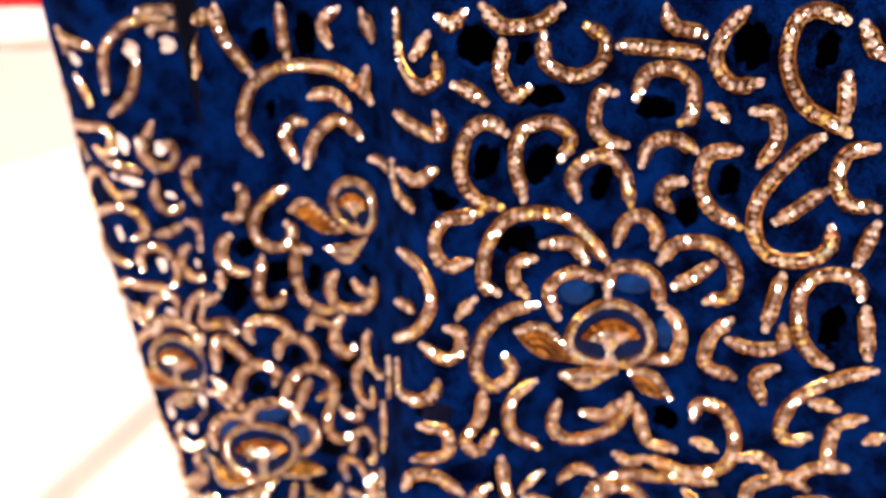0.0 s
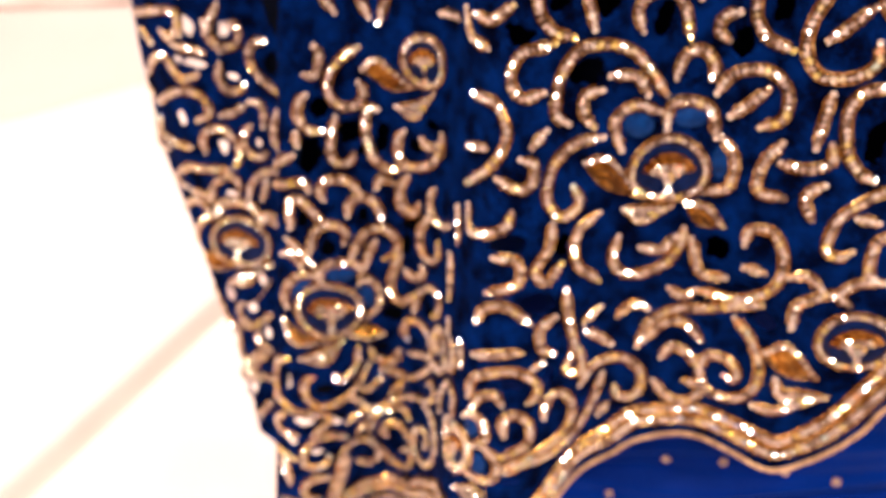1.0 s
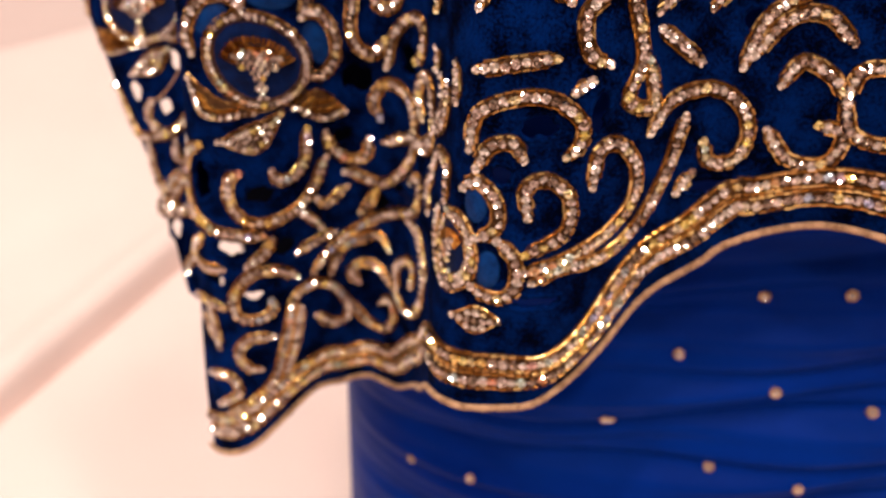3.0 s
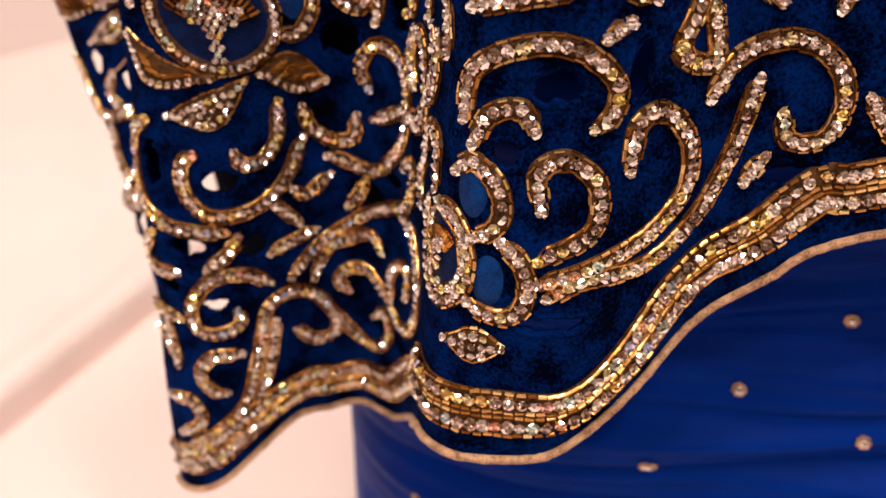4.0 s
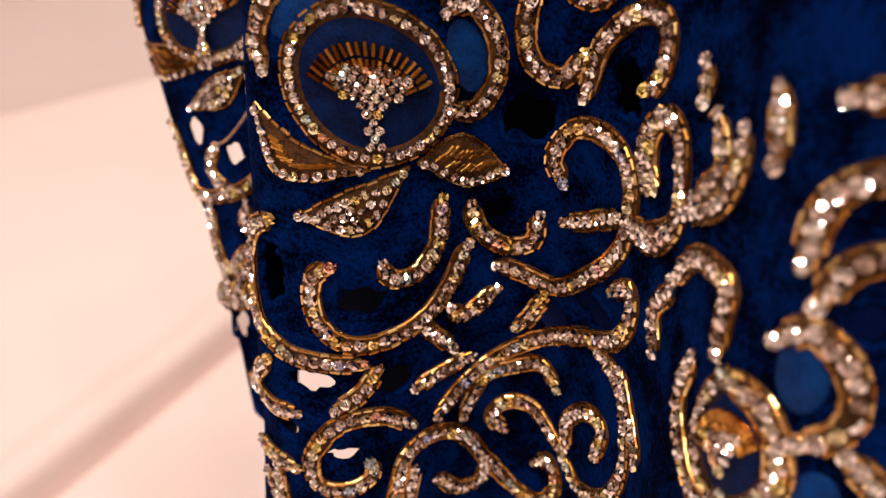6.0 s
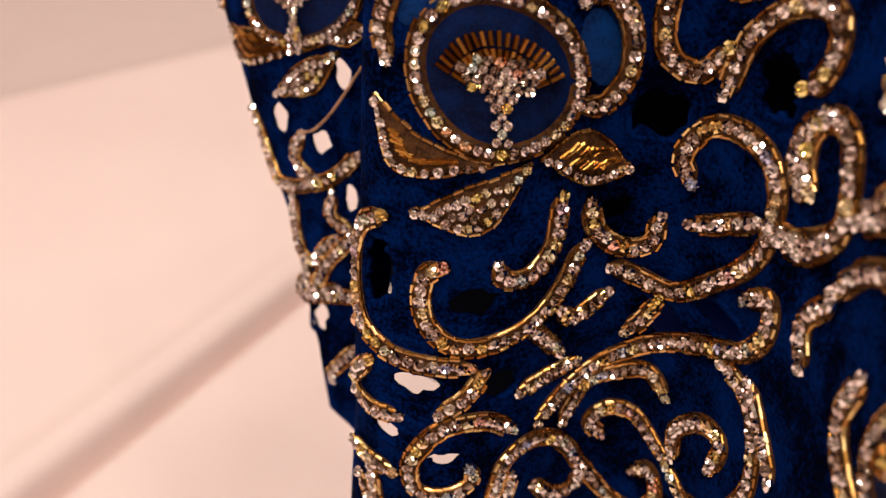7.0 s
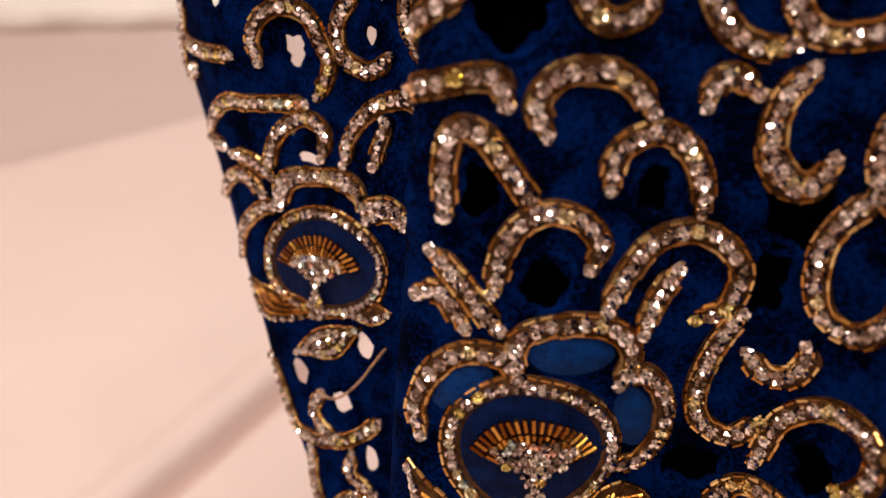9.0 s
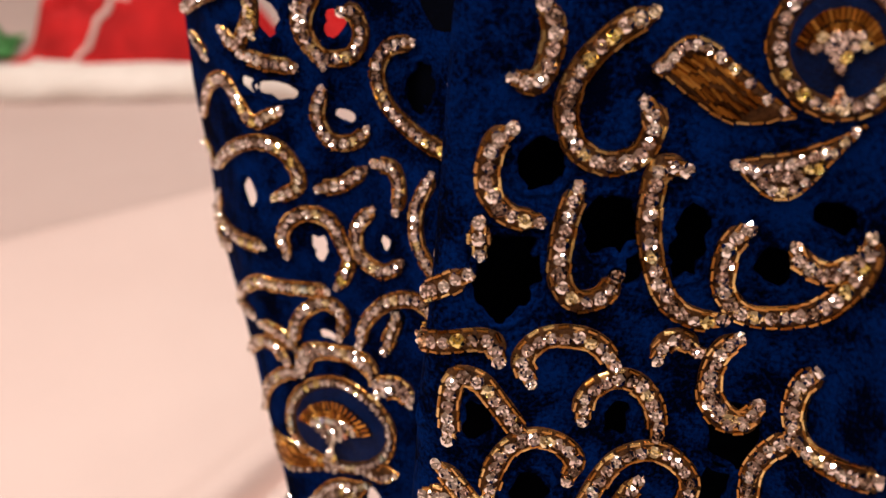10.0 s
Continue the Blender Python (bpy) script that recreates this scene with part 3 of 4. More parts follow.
def flower(centre, right, up):
    """A blossom: a ring of stones on a satin disc, a fan of amber tubes and a heart of stones with a stem."""
    centre, right, up = (np.array(q) / 1000 for q in (centre, right, up))
    ru, rz = np.linalg.norm(right), np.linalg.norm(up)

    def at(a, b):
        return centre + right * a + up * b

    rings, steps = 7, 40
    uz = np.array([at(r / rings * math.cos(k / steps * 2 * math.pi), r / rings * math.sin(k / steps * 2 * math.pi)) for r in range(1, rings + 1) for k in range(steps)])
    uz = np.vstack([uz, at(0, 0)])
    p, a, b, n = hang_frame(uz[:, 0], uz[:, 1])
    swell = np.r_[np.repeat(1 - (np.arange(1, rings + 1) / rings) ** 2, steps), 1]
    v = p + n * (0.0004 + 0.0012 * swell)[:, None]
    f = [(r * steps + k, r * steps + (k + 1) % steps, (r + 1) * steps + (k + 1) % steps, (r + 1) * steps + k) for r in range(rings - 1) for k in range(steps)]
    f = [q[::-1] for q in f] + [(len(uz) - 1, k, (k + 1) % steps) for k in range(steps)]
    disc = mesh_object("flower", v, f, STITCH, jacket, smooth=True)
    circle = [at(math.cos(k / 24 * 2 * math.pi), math.sin(k / 24 * 2 * math.pi)) for k in range(25)]
    braid("ring_bed", circle, disc, 0.0019, 0.0002)
    tubes, ambers, stones = Pile(), Pile(), Pile()
    edging(tubes, circle, -0.00165)
    tubes.make("gold_tube_edging", BUGLE, disc)
    p, t, side, n, length = run(circle, 0.0020)
    for q, w, nn in zip(p[:-1], t, n):
        set_stone(stones, q + nn * 0.0010, nn, w, 0.00108)

    def spot(a, b):
        pp, aa, bb, nn = hang_frame(*at(a, b))
        return pp, aa, nn

    for ang in np.linspace(24, 156, 19):
        ca, sa = math.cos(radians(ang)), math.sin(radians(ang))
        for r0, r1 in ((0.46, 0.66), (0.67, 0.88)):
            q0, _, n0 = spot(ca * r0 * 0.94, -0.26 + sa * r0)
            q1, _, n1 = spot(ca * r1 * 0.94, -0.26 + sa * r1)
            set_bugle(ambers, (q0 + q1) / 2 + n0 * 0.0020, n0, q1 - q0, np.linalg.norm(q1 - q0) * 0.95, 0.00048)
    ambers.make("amber_tube_fan", AMBER, disc)
    cell = 0.00165
    for j in range(-14, 15):
        for i in range(-14, 15):
            a, b = (i + 0.5 * (j % 2)) * cell / ru, j * cell * 0.87 / rz
            heart = (-0.06 < b < 0.24 and abs(a) < 0.50 - 0.7 * abs(b - 0.06)) or (-0.36 < b <= -0.06 and abs(a) < 0.46 + 1.1 * b)
            stem = -0.88 < b <= -0.3 and abs(a) < 0.075 + 0.06 * (b < -0.7)
            if heart or stem:
                q, w, nn = spot(a, b)
                set_stone(stones, q + nn * 0.0023, nn, w, 0.00094)
    stones.make("rhinestone_filling", STONE, disc)
    return disc


def petal(centre, right, up):
    """A padded petal of bright satin stitch between the bead lines."""
    centre, right, up = (np.array(q) / 1000 for q in (centre, right, up))
    rings, steps = 5, 28
    uz = np.array([centre + right * (r / rings * math.cos(k / steps * 2 * math.pi)) + up * (r / rings * math.sin(k / steps * 2 * math.pi)) for r in range(1, rings + 1) for k in range(steps)] + [centre])
    p, a, b, n = hang_frame(uz[:, 0], uz[:, 1])
    swell = np.r_[np.repeat(1 - (np.arange(1, rings + 1) / rings) ** 2, steps), 1]
    v = p + n * (0.0002 + 0.0009 * swell)[:, None]
    f = [(r * steps + k, (r + 1) * steps + k, (r + 1) * steps + (k + 1) % steps, r * steps + (k + 1) % steps) for r in range(rings - 1) for k in range(steps)]
    f += [(len(uz) - 1, k, (k + 1) % steps) for k in range(steps)]
    return tagged(mesh_object("petal", v, f, PETAL, jacket, smooth=True), "padded bright blue satin petal")


scroll((185.6, 436.7), (180.4, 432.2), (178.6, 424.0), (181.1, 414.2), (188.4, 410.1), (197.3, 409.0), (204.0, 408.5))
scroll((197.6, 429.5), (194.1, 426.6), (194.4, 418.9), (199.4, 413.6), (205.7, 412.6), (213.0, 414.7), (218.0, 420.9), (220.9, 429.1))
scroll((206.5, 429.5), (208.2, 426.0), (212.3, 425.8), (215.5, 430.6), (215.7, 439.8))
scroll((213.7, 414.2), (219.9, 405.5))
scroll((218.7, 416.3), (221.6, 413.3), (227.4, 417.7))
scroll((231.8, 408.0), (234.3, 410.5), (237.6, 416.8))
scroll((220.8, 437.6), (222.9, 431.4), (228.1, 426.9), (233.4, 427.7), (234.2, 434.0))
scroll((240.0, 434.0), (253.4, 442.6))
scroll((238.6, 441.9), (236.0, 446.4), (238.9, 452.5), (244.8, 454.3), (252.3, 452.6), (256.2, 447.3), (255.3, 437.8), (247.6, 426.9), (238.8, 419.2), (226.5, 423.0))
scroll((255.0, 428.8), (260.7, 432.8), (262.0, 426.9), (256.6, 418.4), (242.5, 409.7), (231.8, 402.3), (223.3, 396.1), (217.5, 389.6))
scroll((254.7, 414.1), (262.9, 413.5), (267.7, 407.7), (269.4, 398.6), (263.6, 386.8), (254.6, 378.9), (248.3, 381.3))
scroll((248.7, 384.3), (247.9, 392.0), (253.2, 398.8), (259.8, 399.8), (258.8, 392.6))
scroll((222.5, 386.1), (226.1, 394.6), (232.7, 397.4), (238.8, 400.1), (243.7, 396.8))
scroll((213.0, 399.1), (218.2, 400.6), (223.4, 401.8))
scroll((231.6, 378.9), (228.5, 383.2), (231.4, 386.7), (237.6, 387.0), (243.3, 384.0), (248.1, 381.0))
scroll((184.2, 407.0), (179.4, 398.2), (183.9, 396.2), (191.6, 397.8))
scroll((199.3, 399.2), (203.8, 402.3), (206.5, 407.0))
scroll((213.2, 390.9), (207.3, 396.0), (200.1, 396.0), (195.1, 388.6), (195.9, 381.6), (202.2, 380.2), (206.8, 382.4), (206.1, 386.2))
scroll((210.9, 373.8), (212.4, 383.3), (217.4, 385.5), (223.1, 380.9), (228.4, 371.0), (235.3, 362.5), (242.7, 362.5), (247.2, 370.0), (244.6, 375.8), (240.4, 372.2))
scroll((227.9, 370.2), (227.2, 365.3), (222.7, 366.4), (218.5, 373.2))
scroll((179.0, 381.4), (185.3, 382.6), (191.1, 383.5))
scroll((182.2, 376.1), (186.2, 372.2), (188.2, 369.0))
scroll((258.9, 443.0), (265.0, 444.1), (270.5, 451.3), (269.7, 457.6), (266.8, 463.3), (262.5, 464.2), (259.4, 460.3), (260.1, 455.0), (263.0, 452.6))
scroll((273.0, 454.6), (280.9, 461.0), (283.6, 467.3), (283.2, 472.9))
scroll((185.4, 463.4), (183.9, 468.3), (186.4, 475.4), (190.9, 479.1), (196.7, 478.5), (199.2, 475.2))
scroll((199.2, 475.2), (198.0, 480.1), (200.6, 483.1), (206.7, 484.1), (212.8, 482.6), (216.3, 477.8), (214.8, 472.4))
scroll((214.8, 472.6), (218.9, 473.9), (223.2, 468.3), (224.0, 460.7), (220.9, 455.2), (216.2, 455.8))
scroll((184.2, 494.3), (187.0, 491.9), (191.5, 486.8), (195.2, 482.8))
scroll((182.5, 486.6), (185.8, 488.0), (188.6, 485.3), (190.1, 482.7))
scroll((193.6, 488.6), (194.2, 494.8), (196.6, 499.4), (200.7, 501.0), (205.4, 499.3), (208.3, 495.9), (207.1, 492.6))
scroll((210.8, 486.0), (213.2, 492.2), (216.4, 496.3), (221.8, 497.9), (226.9, 496.3), (230.6, 492.0), (229.5, 485.7), (225.2, 483.6))
scroll((217.3, 481.4), (218.5, 487.3), (221.1, 492.1))
scroll((232.1, 485.2), (230.2, 480.3), (228.8, 474.3), (228.5, 468.1), (230.6, 462.9), (235.7, 461.1), (239.7, 466.1))
scroll((234.4, 478.1), (238.0, 474.8), (241.8, 476.2), (243.6, 480.0), (243.0, 482.9))
scroll((185.9, 500.1), (185.5, 506.1), (186.1, 512.3), (189.8, 512.3), (193.0, 508.6), (196.3, 504.0), (198.3, 501.4))
scroll((208.2, 504.3), (207.9, 508.2), (209.6, 511.1), (213.9, 512.4), (218.2, 510.3), (221.5, 505.5), (222.9, 500.6))
scroll((229.6, 513.2), (230.6, 508.5), (233.7, 505.5), (236.8, 506.1), (238.1, 508.4))
scroll((95.1, 465.1), (96.9, 471.0), (107.3, 474.2), (117.6, 475.9), (121.5, 471.6))
scroll((121.5, 471.6), (127.2, 474.3), (132.7, 472.9))
scroll((42.6, 489.1), (40.8, 478.6), (61.3, 486.3))
scroll((240.7, 458.6), (242.1, 467.0), (245.8, 472.4), (251.5, 476.0), (257.7, 476.4), (259.7, 473.1), (258.4, 468.0), (255.2, 465.1))
scroll((263.2, 464.6), (259.1, 461.7), (257.1, 456.8), (259.4, 453.1), (262.3, 452.4))
scroll((256.5, 444.0), (261.8, 444.6), (268.6, 449.2), (271.5, 453.1))
scroll((120.7, 388.5), (123.4, 382.5), (170.9, 405.2))
scroll((245.1, 508.1), (241.0, 501.5), (240.4, 494.8), (243.5, 488.7), (249.1, 488.4), (253.7, 494.2), (253.2, 500.6))
scroll((198.3, 512.1), (196.4, 516.4), (199.1, 520.1), (204.7, 520.8), (209.0, 518.8), (212.2, 515.2))
scroll((219.5, 516.0), (220.8, 519.5), (223.4, 520.1), (226.8, 517.9))
scroll((233.1, 522.1), (230.5, 518.0), (230.1, 511.8), (233.5, 507.0), (236.9, 506.9), (238.7, 510.8))
scroll((246.8, 521.5), (244.2, 516.4), (245.0, 510.3), (249.3, 508.1), (257.4, 510.8), (262.7, 514.4))
scroll((186.3, 530.3), (153.8, 505.3), (187.2, 519.3), (192.7, 516.1))
scroll((186.9, 539.1), (187.5, 533.6))
scroll((189.9, 554.1), (187.7, 551.4), (187.6, 544.7), (191.1, 540.3), (195.9, 539.4))
scroll((200.9, 545.0), (199.8, 538.0), (200.2, 530.5), (203.6, 526.8), (208.3, 528.0), (209.6, 531.4))
scroll((218.6, 548.6), (214.2, 548.8), (213.3, 544.2), (214.7, 536.0), (219.7, 527.1), (225.4, 524.1), (229.6, 524.6))
scroll((230.1, 541.3), (228.0, 537.1), (228.6, 530.2), (232.9, 526.3), (239.5, 527.8), (244.6, 532.3), (248.2, 539.3), (248.4, 545.7))
scroll((237.4, 539.7), (239.7, 537.1), (244.0, 537.5), (247.4, 541.6))
scroll((209.2, 558.3), (211.8, 555.1), (209.8, 550.2), (204.5, 548.7), (199.7, 551.0), (197.2, 557.0), (198.7, 562.7), (202.9, 567.7), (208.5, 571.2))
scroll((189.1, 561.6), (192.7, 560.7), (194.0, 565.2), (193.8, 569.1), (192.0, 571.8))
scroll((52.8, 519.9), (64.6, 531.0), (74.2, 535.2), (78.7, 530.8), (82.6, 526.9), (87.5, 529.4), (90.3, 531.3))
scroll((81.7, 542.9), (87.2, 542.0), (93.7, 541.7))
scroll((75.9, 547.5), (80.2, 544.5), (83.9, 550.4), (84.3, 554.7))
scroll((93.8, 555.4), (94.8, 549.4), (98.5, 544.9), (103.6, 545.5), (105.5, 550.6), (103.7, 555.2), (101.7, 555.0))
scroll((98.6, 537.8), (98.1, 530.6), (101.4, 525.9), (106.4, 526.8), (109.1, 529.9))
scroll((117.1, 550.7), (111.3, 548.4), (109.5, 542.6), (113.1, 535.9), (121.8, 531.9), (130.6, 530.8), (134.4, 529.8))
scroll((169.5, 556.2), (157.3, 548.0), (167.4, 548.4), (157.8, 543.0))
scroll((58.2, 507.7), (77.6, 519.9), (87.1, 522.6), (92.8, 519.1), (94.3, 514.0), (88.3, 509.9))
scroll((99.0, 514.2), (104.8, 516.7), (109.7, 521.1))
scroll((111.7, 522.9), (117.1, 523.2), (119.6, 518.8), (119.7, 514.0))
scroll((56.9, 499.6), (50.8, 490.4), (68.2, 492.9), (83.3, 495.7))
scroll((90.9, 495.4), (89.9, 501.2), (94.6, 507.2), (101.5, 507.5), (105.3, 502.4), (107.9, 497.0), (105.4, 490.2))
scroll((113.2, 512.7), (109.2, 507.2), (110.7, 500.3), (118.0, 498.7), (123.3, 502.7))
scroll((128.3, 525.3), (125.1, 516.4), (127.5, 507.7), (135.3, 502.7), (138.7, 502.7))
scroll((160.7, 528.3), (168.6, 525.5))
scroll((73.7, 471.7), (58.2, 468.4), (76.7, 483.0), (86.3, 485.5), (102.6, 488.4))
scroll((91.8, 471.3), (94.6, 479.7), (101.6, 485.2), (108.0, 483.4), (108.0, 478.0))
scroll((114.9, 478.8), (115.5, 485.0), (121.3, 492.6), (129.4, 495.9), (135.4, 494.2), (135.6, 489.6))
scroll((124.5, 490.4), (122.9, 481.0))
scroll((56.7, 541.6), (66.1, 538.5))
scroll((46.0, 510.1), (53.8, 506.0))
scroll((185.4, 630.7), (187.0, 622.2), (191.5, 615.0), (195.4, 609.5))
scroll((198.6, 582.9), (193.4, 591.0), (194.9, 604.2), (201.3, 610.2), (214.2, 613.9), (228.5, 615.5), (236.4, 610.7))
scroll((217.1, 604.3), (226.4, 607.3), (232.6, 603.9))
scroll((212.4, 582.5), (207.6, 589.9), (210.8, 595.0), (215.3, 595.7))
scroll((217.2, 581.3), (220.2, 591.7), (228.8, 599.0), (236.7, 594.8))
scroll((203.4, 630.7), (204.6, 622.1), (207.1, 615.3))
scroll((225.1, 623.0), (221.2, 629.1), (227.7, 634.6))
scroll((235.1, 635.0), (239.2, 627.2))
scroll((85.1, 573.5), (86.2, 589.5), (94.4, 602.2), (102.4, 605.2))
scroll((65.7, 589.1), (81.5, 589.7))
scroll((72.2, 575.6), (77.7, 566.0))
scroll((86.2, 564.7), (92.3, 572.8), (95.8, 587.3))
scroll((296.0, 651.1), (301.6, 646.9), (309.2, 647.8), (313.9, 651.9))
scroll((311.1, 645.1), (313.2, 637.8), (320.9, 634.1), (328.5, 636.9), (328.5, 643.4), (321.7, 647.0))
scroll((302.3, 642.7), (302.9, 634.6), (306.6, 628.7), (310.3, 631.0))
scroll((290.6, 629.5), (295.7, 629.1), (300.5, 626.8))
scroll((332.9, 641.8), (349.8, 641.2), (365.0, 642.4))
scroll((347.7, 652.3), (351.6, 647.5), (364.1, 647.4))
scroll((377.0, 656.7), (371.2, 649.1), (370.7, 641.7), (378.5, 637.9), (386.4, 640.6))
scroll((407.7, 659.7), (398.8, 660.9), (393.0, 656.6), (393.5, 647.0), (401.1, 638.4), (410.6, 635.0), (415.6, 633.0))
scroll((411.4, 647.5), (413.9, 636.3))
scroll((412.2, 659.6), (416.6, 653.7), (418.9, 652.6))
scroll((335.9, 629.3), (330.8, 629.5), (331.4, 620.8), (338.1, 615.9), (344.9, 614.9))
scroll((345.0, 627.3), (346.0, 634.2), (355.5, 636.5), (364.9, 633.9), (367.0, 625.5), (363.5, 622.9))
scroll((372.7, 630.7), (379.5, 629.0))
scroll((386.7, 633.3), (394.1, 633.4), (396.1, 627.1), (392.5, 620.0))
scroll((409.4, 631.1), (402.0, 623.7), (395.8, 612.6), (396.3, 601.9), (403.1, 595.3), (412.7, 596.9), (418.3, 601.7), (417.5, 608.0))
scroll((402.6, 606.1), (413.8, 617.4))
scroll((423.1, 630.3), (416.9, 627.8), (416.1, 620.1), (420.3, 614.5), (427.3, 614.5))
scroll((428.3, 610.0), (426.1, 598.8))
scroll((306.9, 618.6), (301.6, 621.6), (297.1, 617.2), (297.0, 607.6), (302.1, 600.1), (309.1, 597.9))
scroll((314.8, 600.2), (310.3, 611.6), (311.0, 619.3), (318.1, 621.5), (325.0, 616.8), (323.0, 611.0))
scroll((331.7, 599.2), (327.8, 606.0), (332.4, 610.9), (340.5, 611.6), (348.0, 605.5), (352.8, 596.8))
scroll((353.1, 609.2), (354.3, 615.1), (361.9, 617.8), (372.0, 617.2))
scroll((369.8, 607.4), (363.9, 605.2), (363.1, 600.7), (368.0, 598.6))
scroll((385.6, 622.0), (377.0, 618.1), (375.7, 609.2), (381.8, 602.6), (391.9, 600.4))
scroll((265.3, 596.6), (277.3, 597.3), (288.2, 604.6))
scroll((259.1, 611.7), (270.1, 612.3), (287.5, 614.7), (284.7, 620.4))
scroll((303.6, 580.6), (297.4, 577.8), (291.6, 583.0), (294.8, 591.1), (304.3, 595.9))
scroll((313.1, 570.7), (308.6, 573.5), (307.6, 584.3), (310.7, 593.5), (318.0, 595.9), (329.2, 593.6), (339.7, 586.5), (348.7, 578.6))
scroll((323.6, 586.3), (333.5, 585.6), (340.7, 579.4))
scroll((321.9, 581.7), (316.4, 579.8), (317.6, 573.3), (321.9, 569.6))
scroll((351.4, 583.9), (352.4, 591.2), (358.8, 594.1), (365.3, 590.4), (365.7, 585.6))
scroll((368.9, 581.9), (373.1, 589.4), (384.3, 593.0), (393.2, 588.4), (394.4, 579.8), (387.0, 575.1))
scroll((376.0, 575.6), (386.7, 587.5))
scroll((306.7, 568.6), (303.5, 562.9))
scroll((334.9, 561.2), (329.0, 571.3), (336.1, 576.3), (348.0, 573.2))
scroll((352.9, 567.3), (351.9, 574.9), (359.6, 577.3), (368.6, 575.8), (373.1, 567.3))
scroll((374.9, 567.9), (381.5, 562.2), (382.0, 551.8), (373.8, 547.6))
scroll((325.8, 566.3), (316.5, 563.8), (311.1, 556.7), (311.4, 545.5), (317.7, 539.3), (323.2, 543.7), (319.2, 549.8))
scroll((314.8, 537.5), (315.5, 527.8), (312.4, 519.0), (317.8, 514.2), (321.2, 521.4))
scroll((300.8, 558.7), (305.4, 556.6), (304.1, 548.8), (293.4, 549.3))
scroll((270.3, 570.7), (286.5, 573.0), (294.5, 565.0), (289.2, 551.9), (273.2, 537.7))
scroll((270.8, 551.3), (285.7, 557.2))
scroll((331.7, 539.2), (324.7, 533.2), (327.4, 520.5), (339.7, 512.2))
scroll((343.8, 528.1), (344.0, 518.7), (353.2, 512.7), (364.3, 516.9), (370.0, 527.0), (369.5, 533.3))
scroll((354.8, 523.4), (362.9, 523.3), (367.4, 529.6))
scroll((373.3, 529.9), (379.8, 517.5), (389.2, 518.2))
scroll((392.5, 533.4), (393.0, 539.2), (401.2, 541.7), (406.9, 533.8), (406.2, 521.5), (394.6, 511.2), (381.5, 509.9))
scroll((394.4, 524.9), (402.0, 526.2))
scroll((396.4, 572.0), (391.6, 563.7), (392.1, 553.6), (401.7, 554.6))
scroll((397.2, 565.4), (404.9, 565.8), (413.7, 569.6), (412.4, 575.5))
scroll((408.7, 590.8), (407.7, 573.4))
scroll((429.8, 589.2), (426.4, 594.6), (418.0, 593.8), (414.7, 586.3), (417.5, 574.1), (422.8, 567.8), (427.1, 565.9))
scroll((431.3, 585.9), (436.0, 570.9))
scroll((413.4, 562.4), (408.4, 557.7), (411.8, 550.2))
scroll((438.7, 566.8), (428.7, 560.8), (419.8, 551.4), (419.0, 540.7), (424.5, 538.3), (427.2, 540.9))
scroll((425.5, 553.0), (432.6, 551.9))
scroll((440.5, 549.8), (434.0, 545.3), (434.4, 534.5), (436.7, 531.8))
scroll((410.3, 527.4), (415.9, 529.6), (421.3, 525.4))
scroll((297.7, 522.6), (305.5, 523.4), (307.7, 514.3), (297.5, 508.2))
scroll((276.9, 531.3), (281.0, 523.3), (298.4, 533.0), (301.2, 540.4))
scroll((443.2, 541.5), (447.6, 544.7))
scroll((252.4, 639.8), (257.9, 630.1), (271.8, 624.9), (282.6, 629.3), (281.3, 635.1))
scroll((275.5, 639.9), (268.8, 632.2))
scroll((280.4, 645.3), (286.1, 644.1), (291.0, 648.7))
scroll((295.1, 494.8), (298.0, 501.6), (305.1, 504.7), (315.0, 498.6))
scroll((287.7, 480.1), (290.6, 472.2))
scroll((296.7, 482.3), (305.7, 485.4), (314.2, 487.1))
scroll((323.7, 501.1), (319.0, 495.9), (321.7, 487.6), (326.7, 485.3))
scroll((325.8, 510.7), (330.1, 498.2), (335.9, 485.3), (334.2, 476.1), (342.6, 473.5), (338.2, 484.8))
scroll((343.7, 501.1), (337.0, 495.5))
scroll((339.3, 491.6), (353.4, 482.2))
scroll((319.8, 479.5), (323.2, 481.7))
scroll((297.8, 463.5), (298.3, 472.1), (306.0, 477.5), (314.9, 477.8), (323.1, 472.1), (323.6, 466.6), (320.8, 464.3))
scroll((300.2, 459.8), (302.6, 465.6), (307.8, 467.3), (310.8, 463.6))
scroll((314.4, 449.9), (312.5, 456.4), (316.9, 459.0), (323.4, 454.7), (324.4, 446.0), (315.3, 440.5))
scroll((329.2, 456.3), (329.0, 464.6), (334.2, 466.1), (341.2, 459.6), (342.8, 450.2), (336.7, 442.6), (325.9, 438.8), (316.0, 436.0))
scroll((352.8, 469.5), (351.1, 455.7), (346.8, 443.3), (338.6, 436.3), (324.6, 436.4), (318.2, 433.4))
scroll((355.2, 449.4), (358.1, 454.8))
scroll((343.4, 466.8), (347.4, 473.5), (357.3, 476.0), (365.1, 472.7), (369.0, 465.7), (367.7, 458.2), (361.6, 457.4), (358.8, 463.1))
scroll((373.0, 466.7), (379.8, 459.3), (387.9, 460.2), (390.1, 468.3), (383.9, 469.7))
scroll((363.9, 481.1), (366.4, 491.9), (374.6, 499.4), (386.5, 503.8), (396.0, 509.2), (404.3, 513.6))
scroll((365.8, 483.9), (371.3, 492.6), (378.9, 495.1), (386.3, 490.2))
scroll((373.4, 477.9), (376.8, 484.1), (383.7, 482.0), (388.1, 477.3))
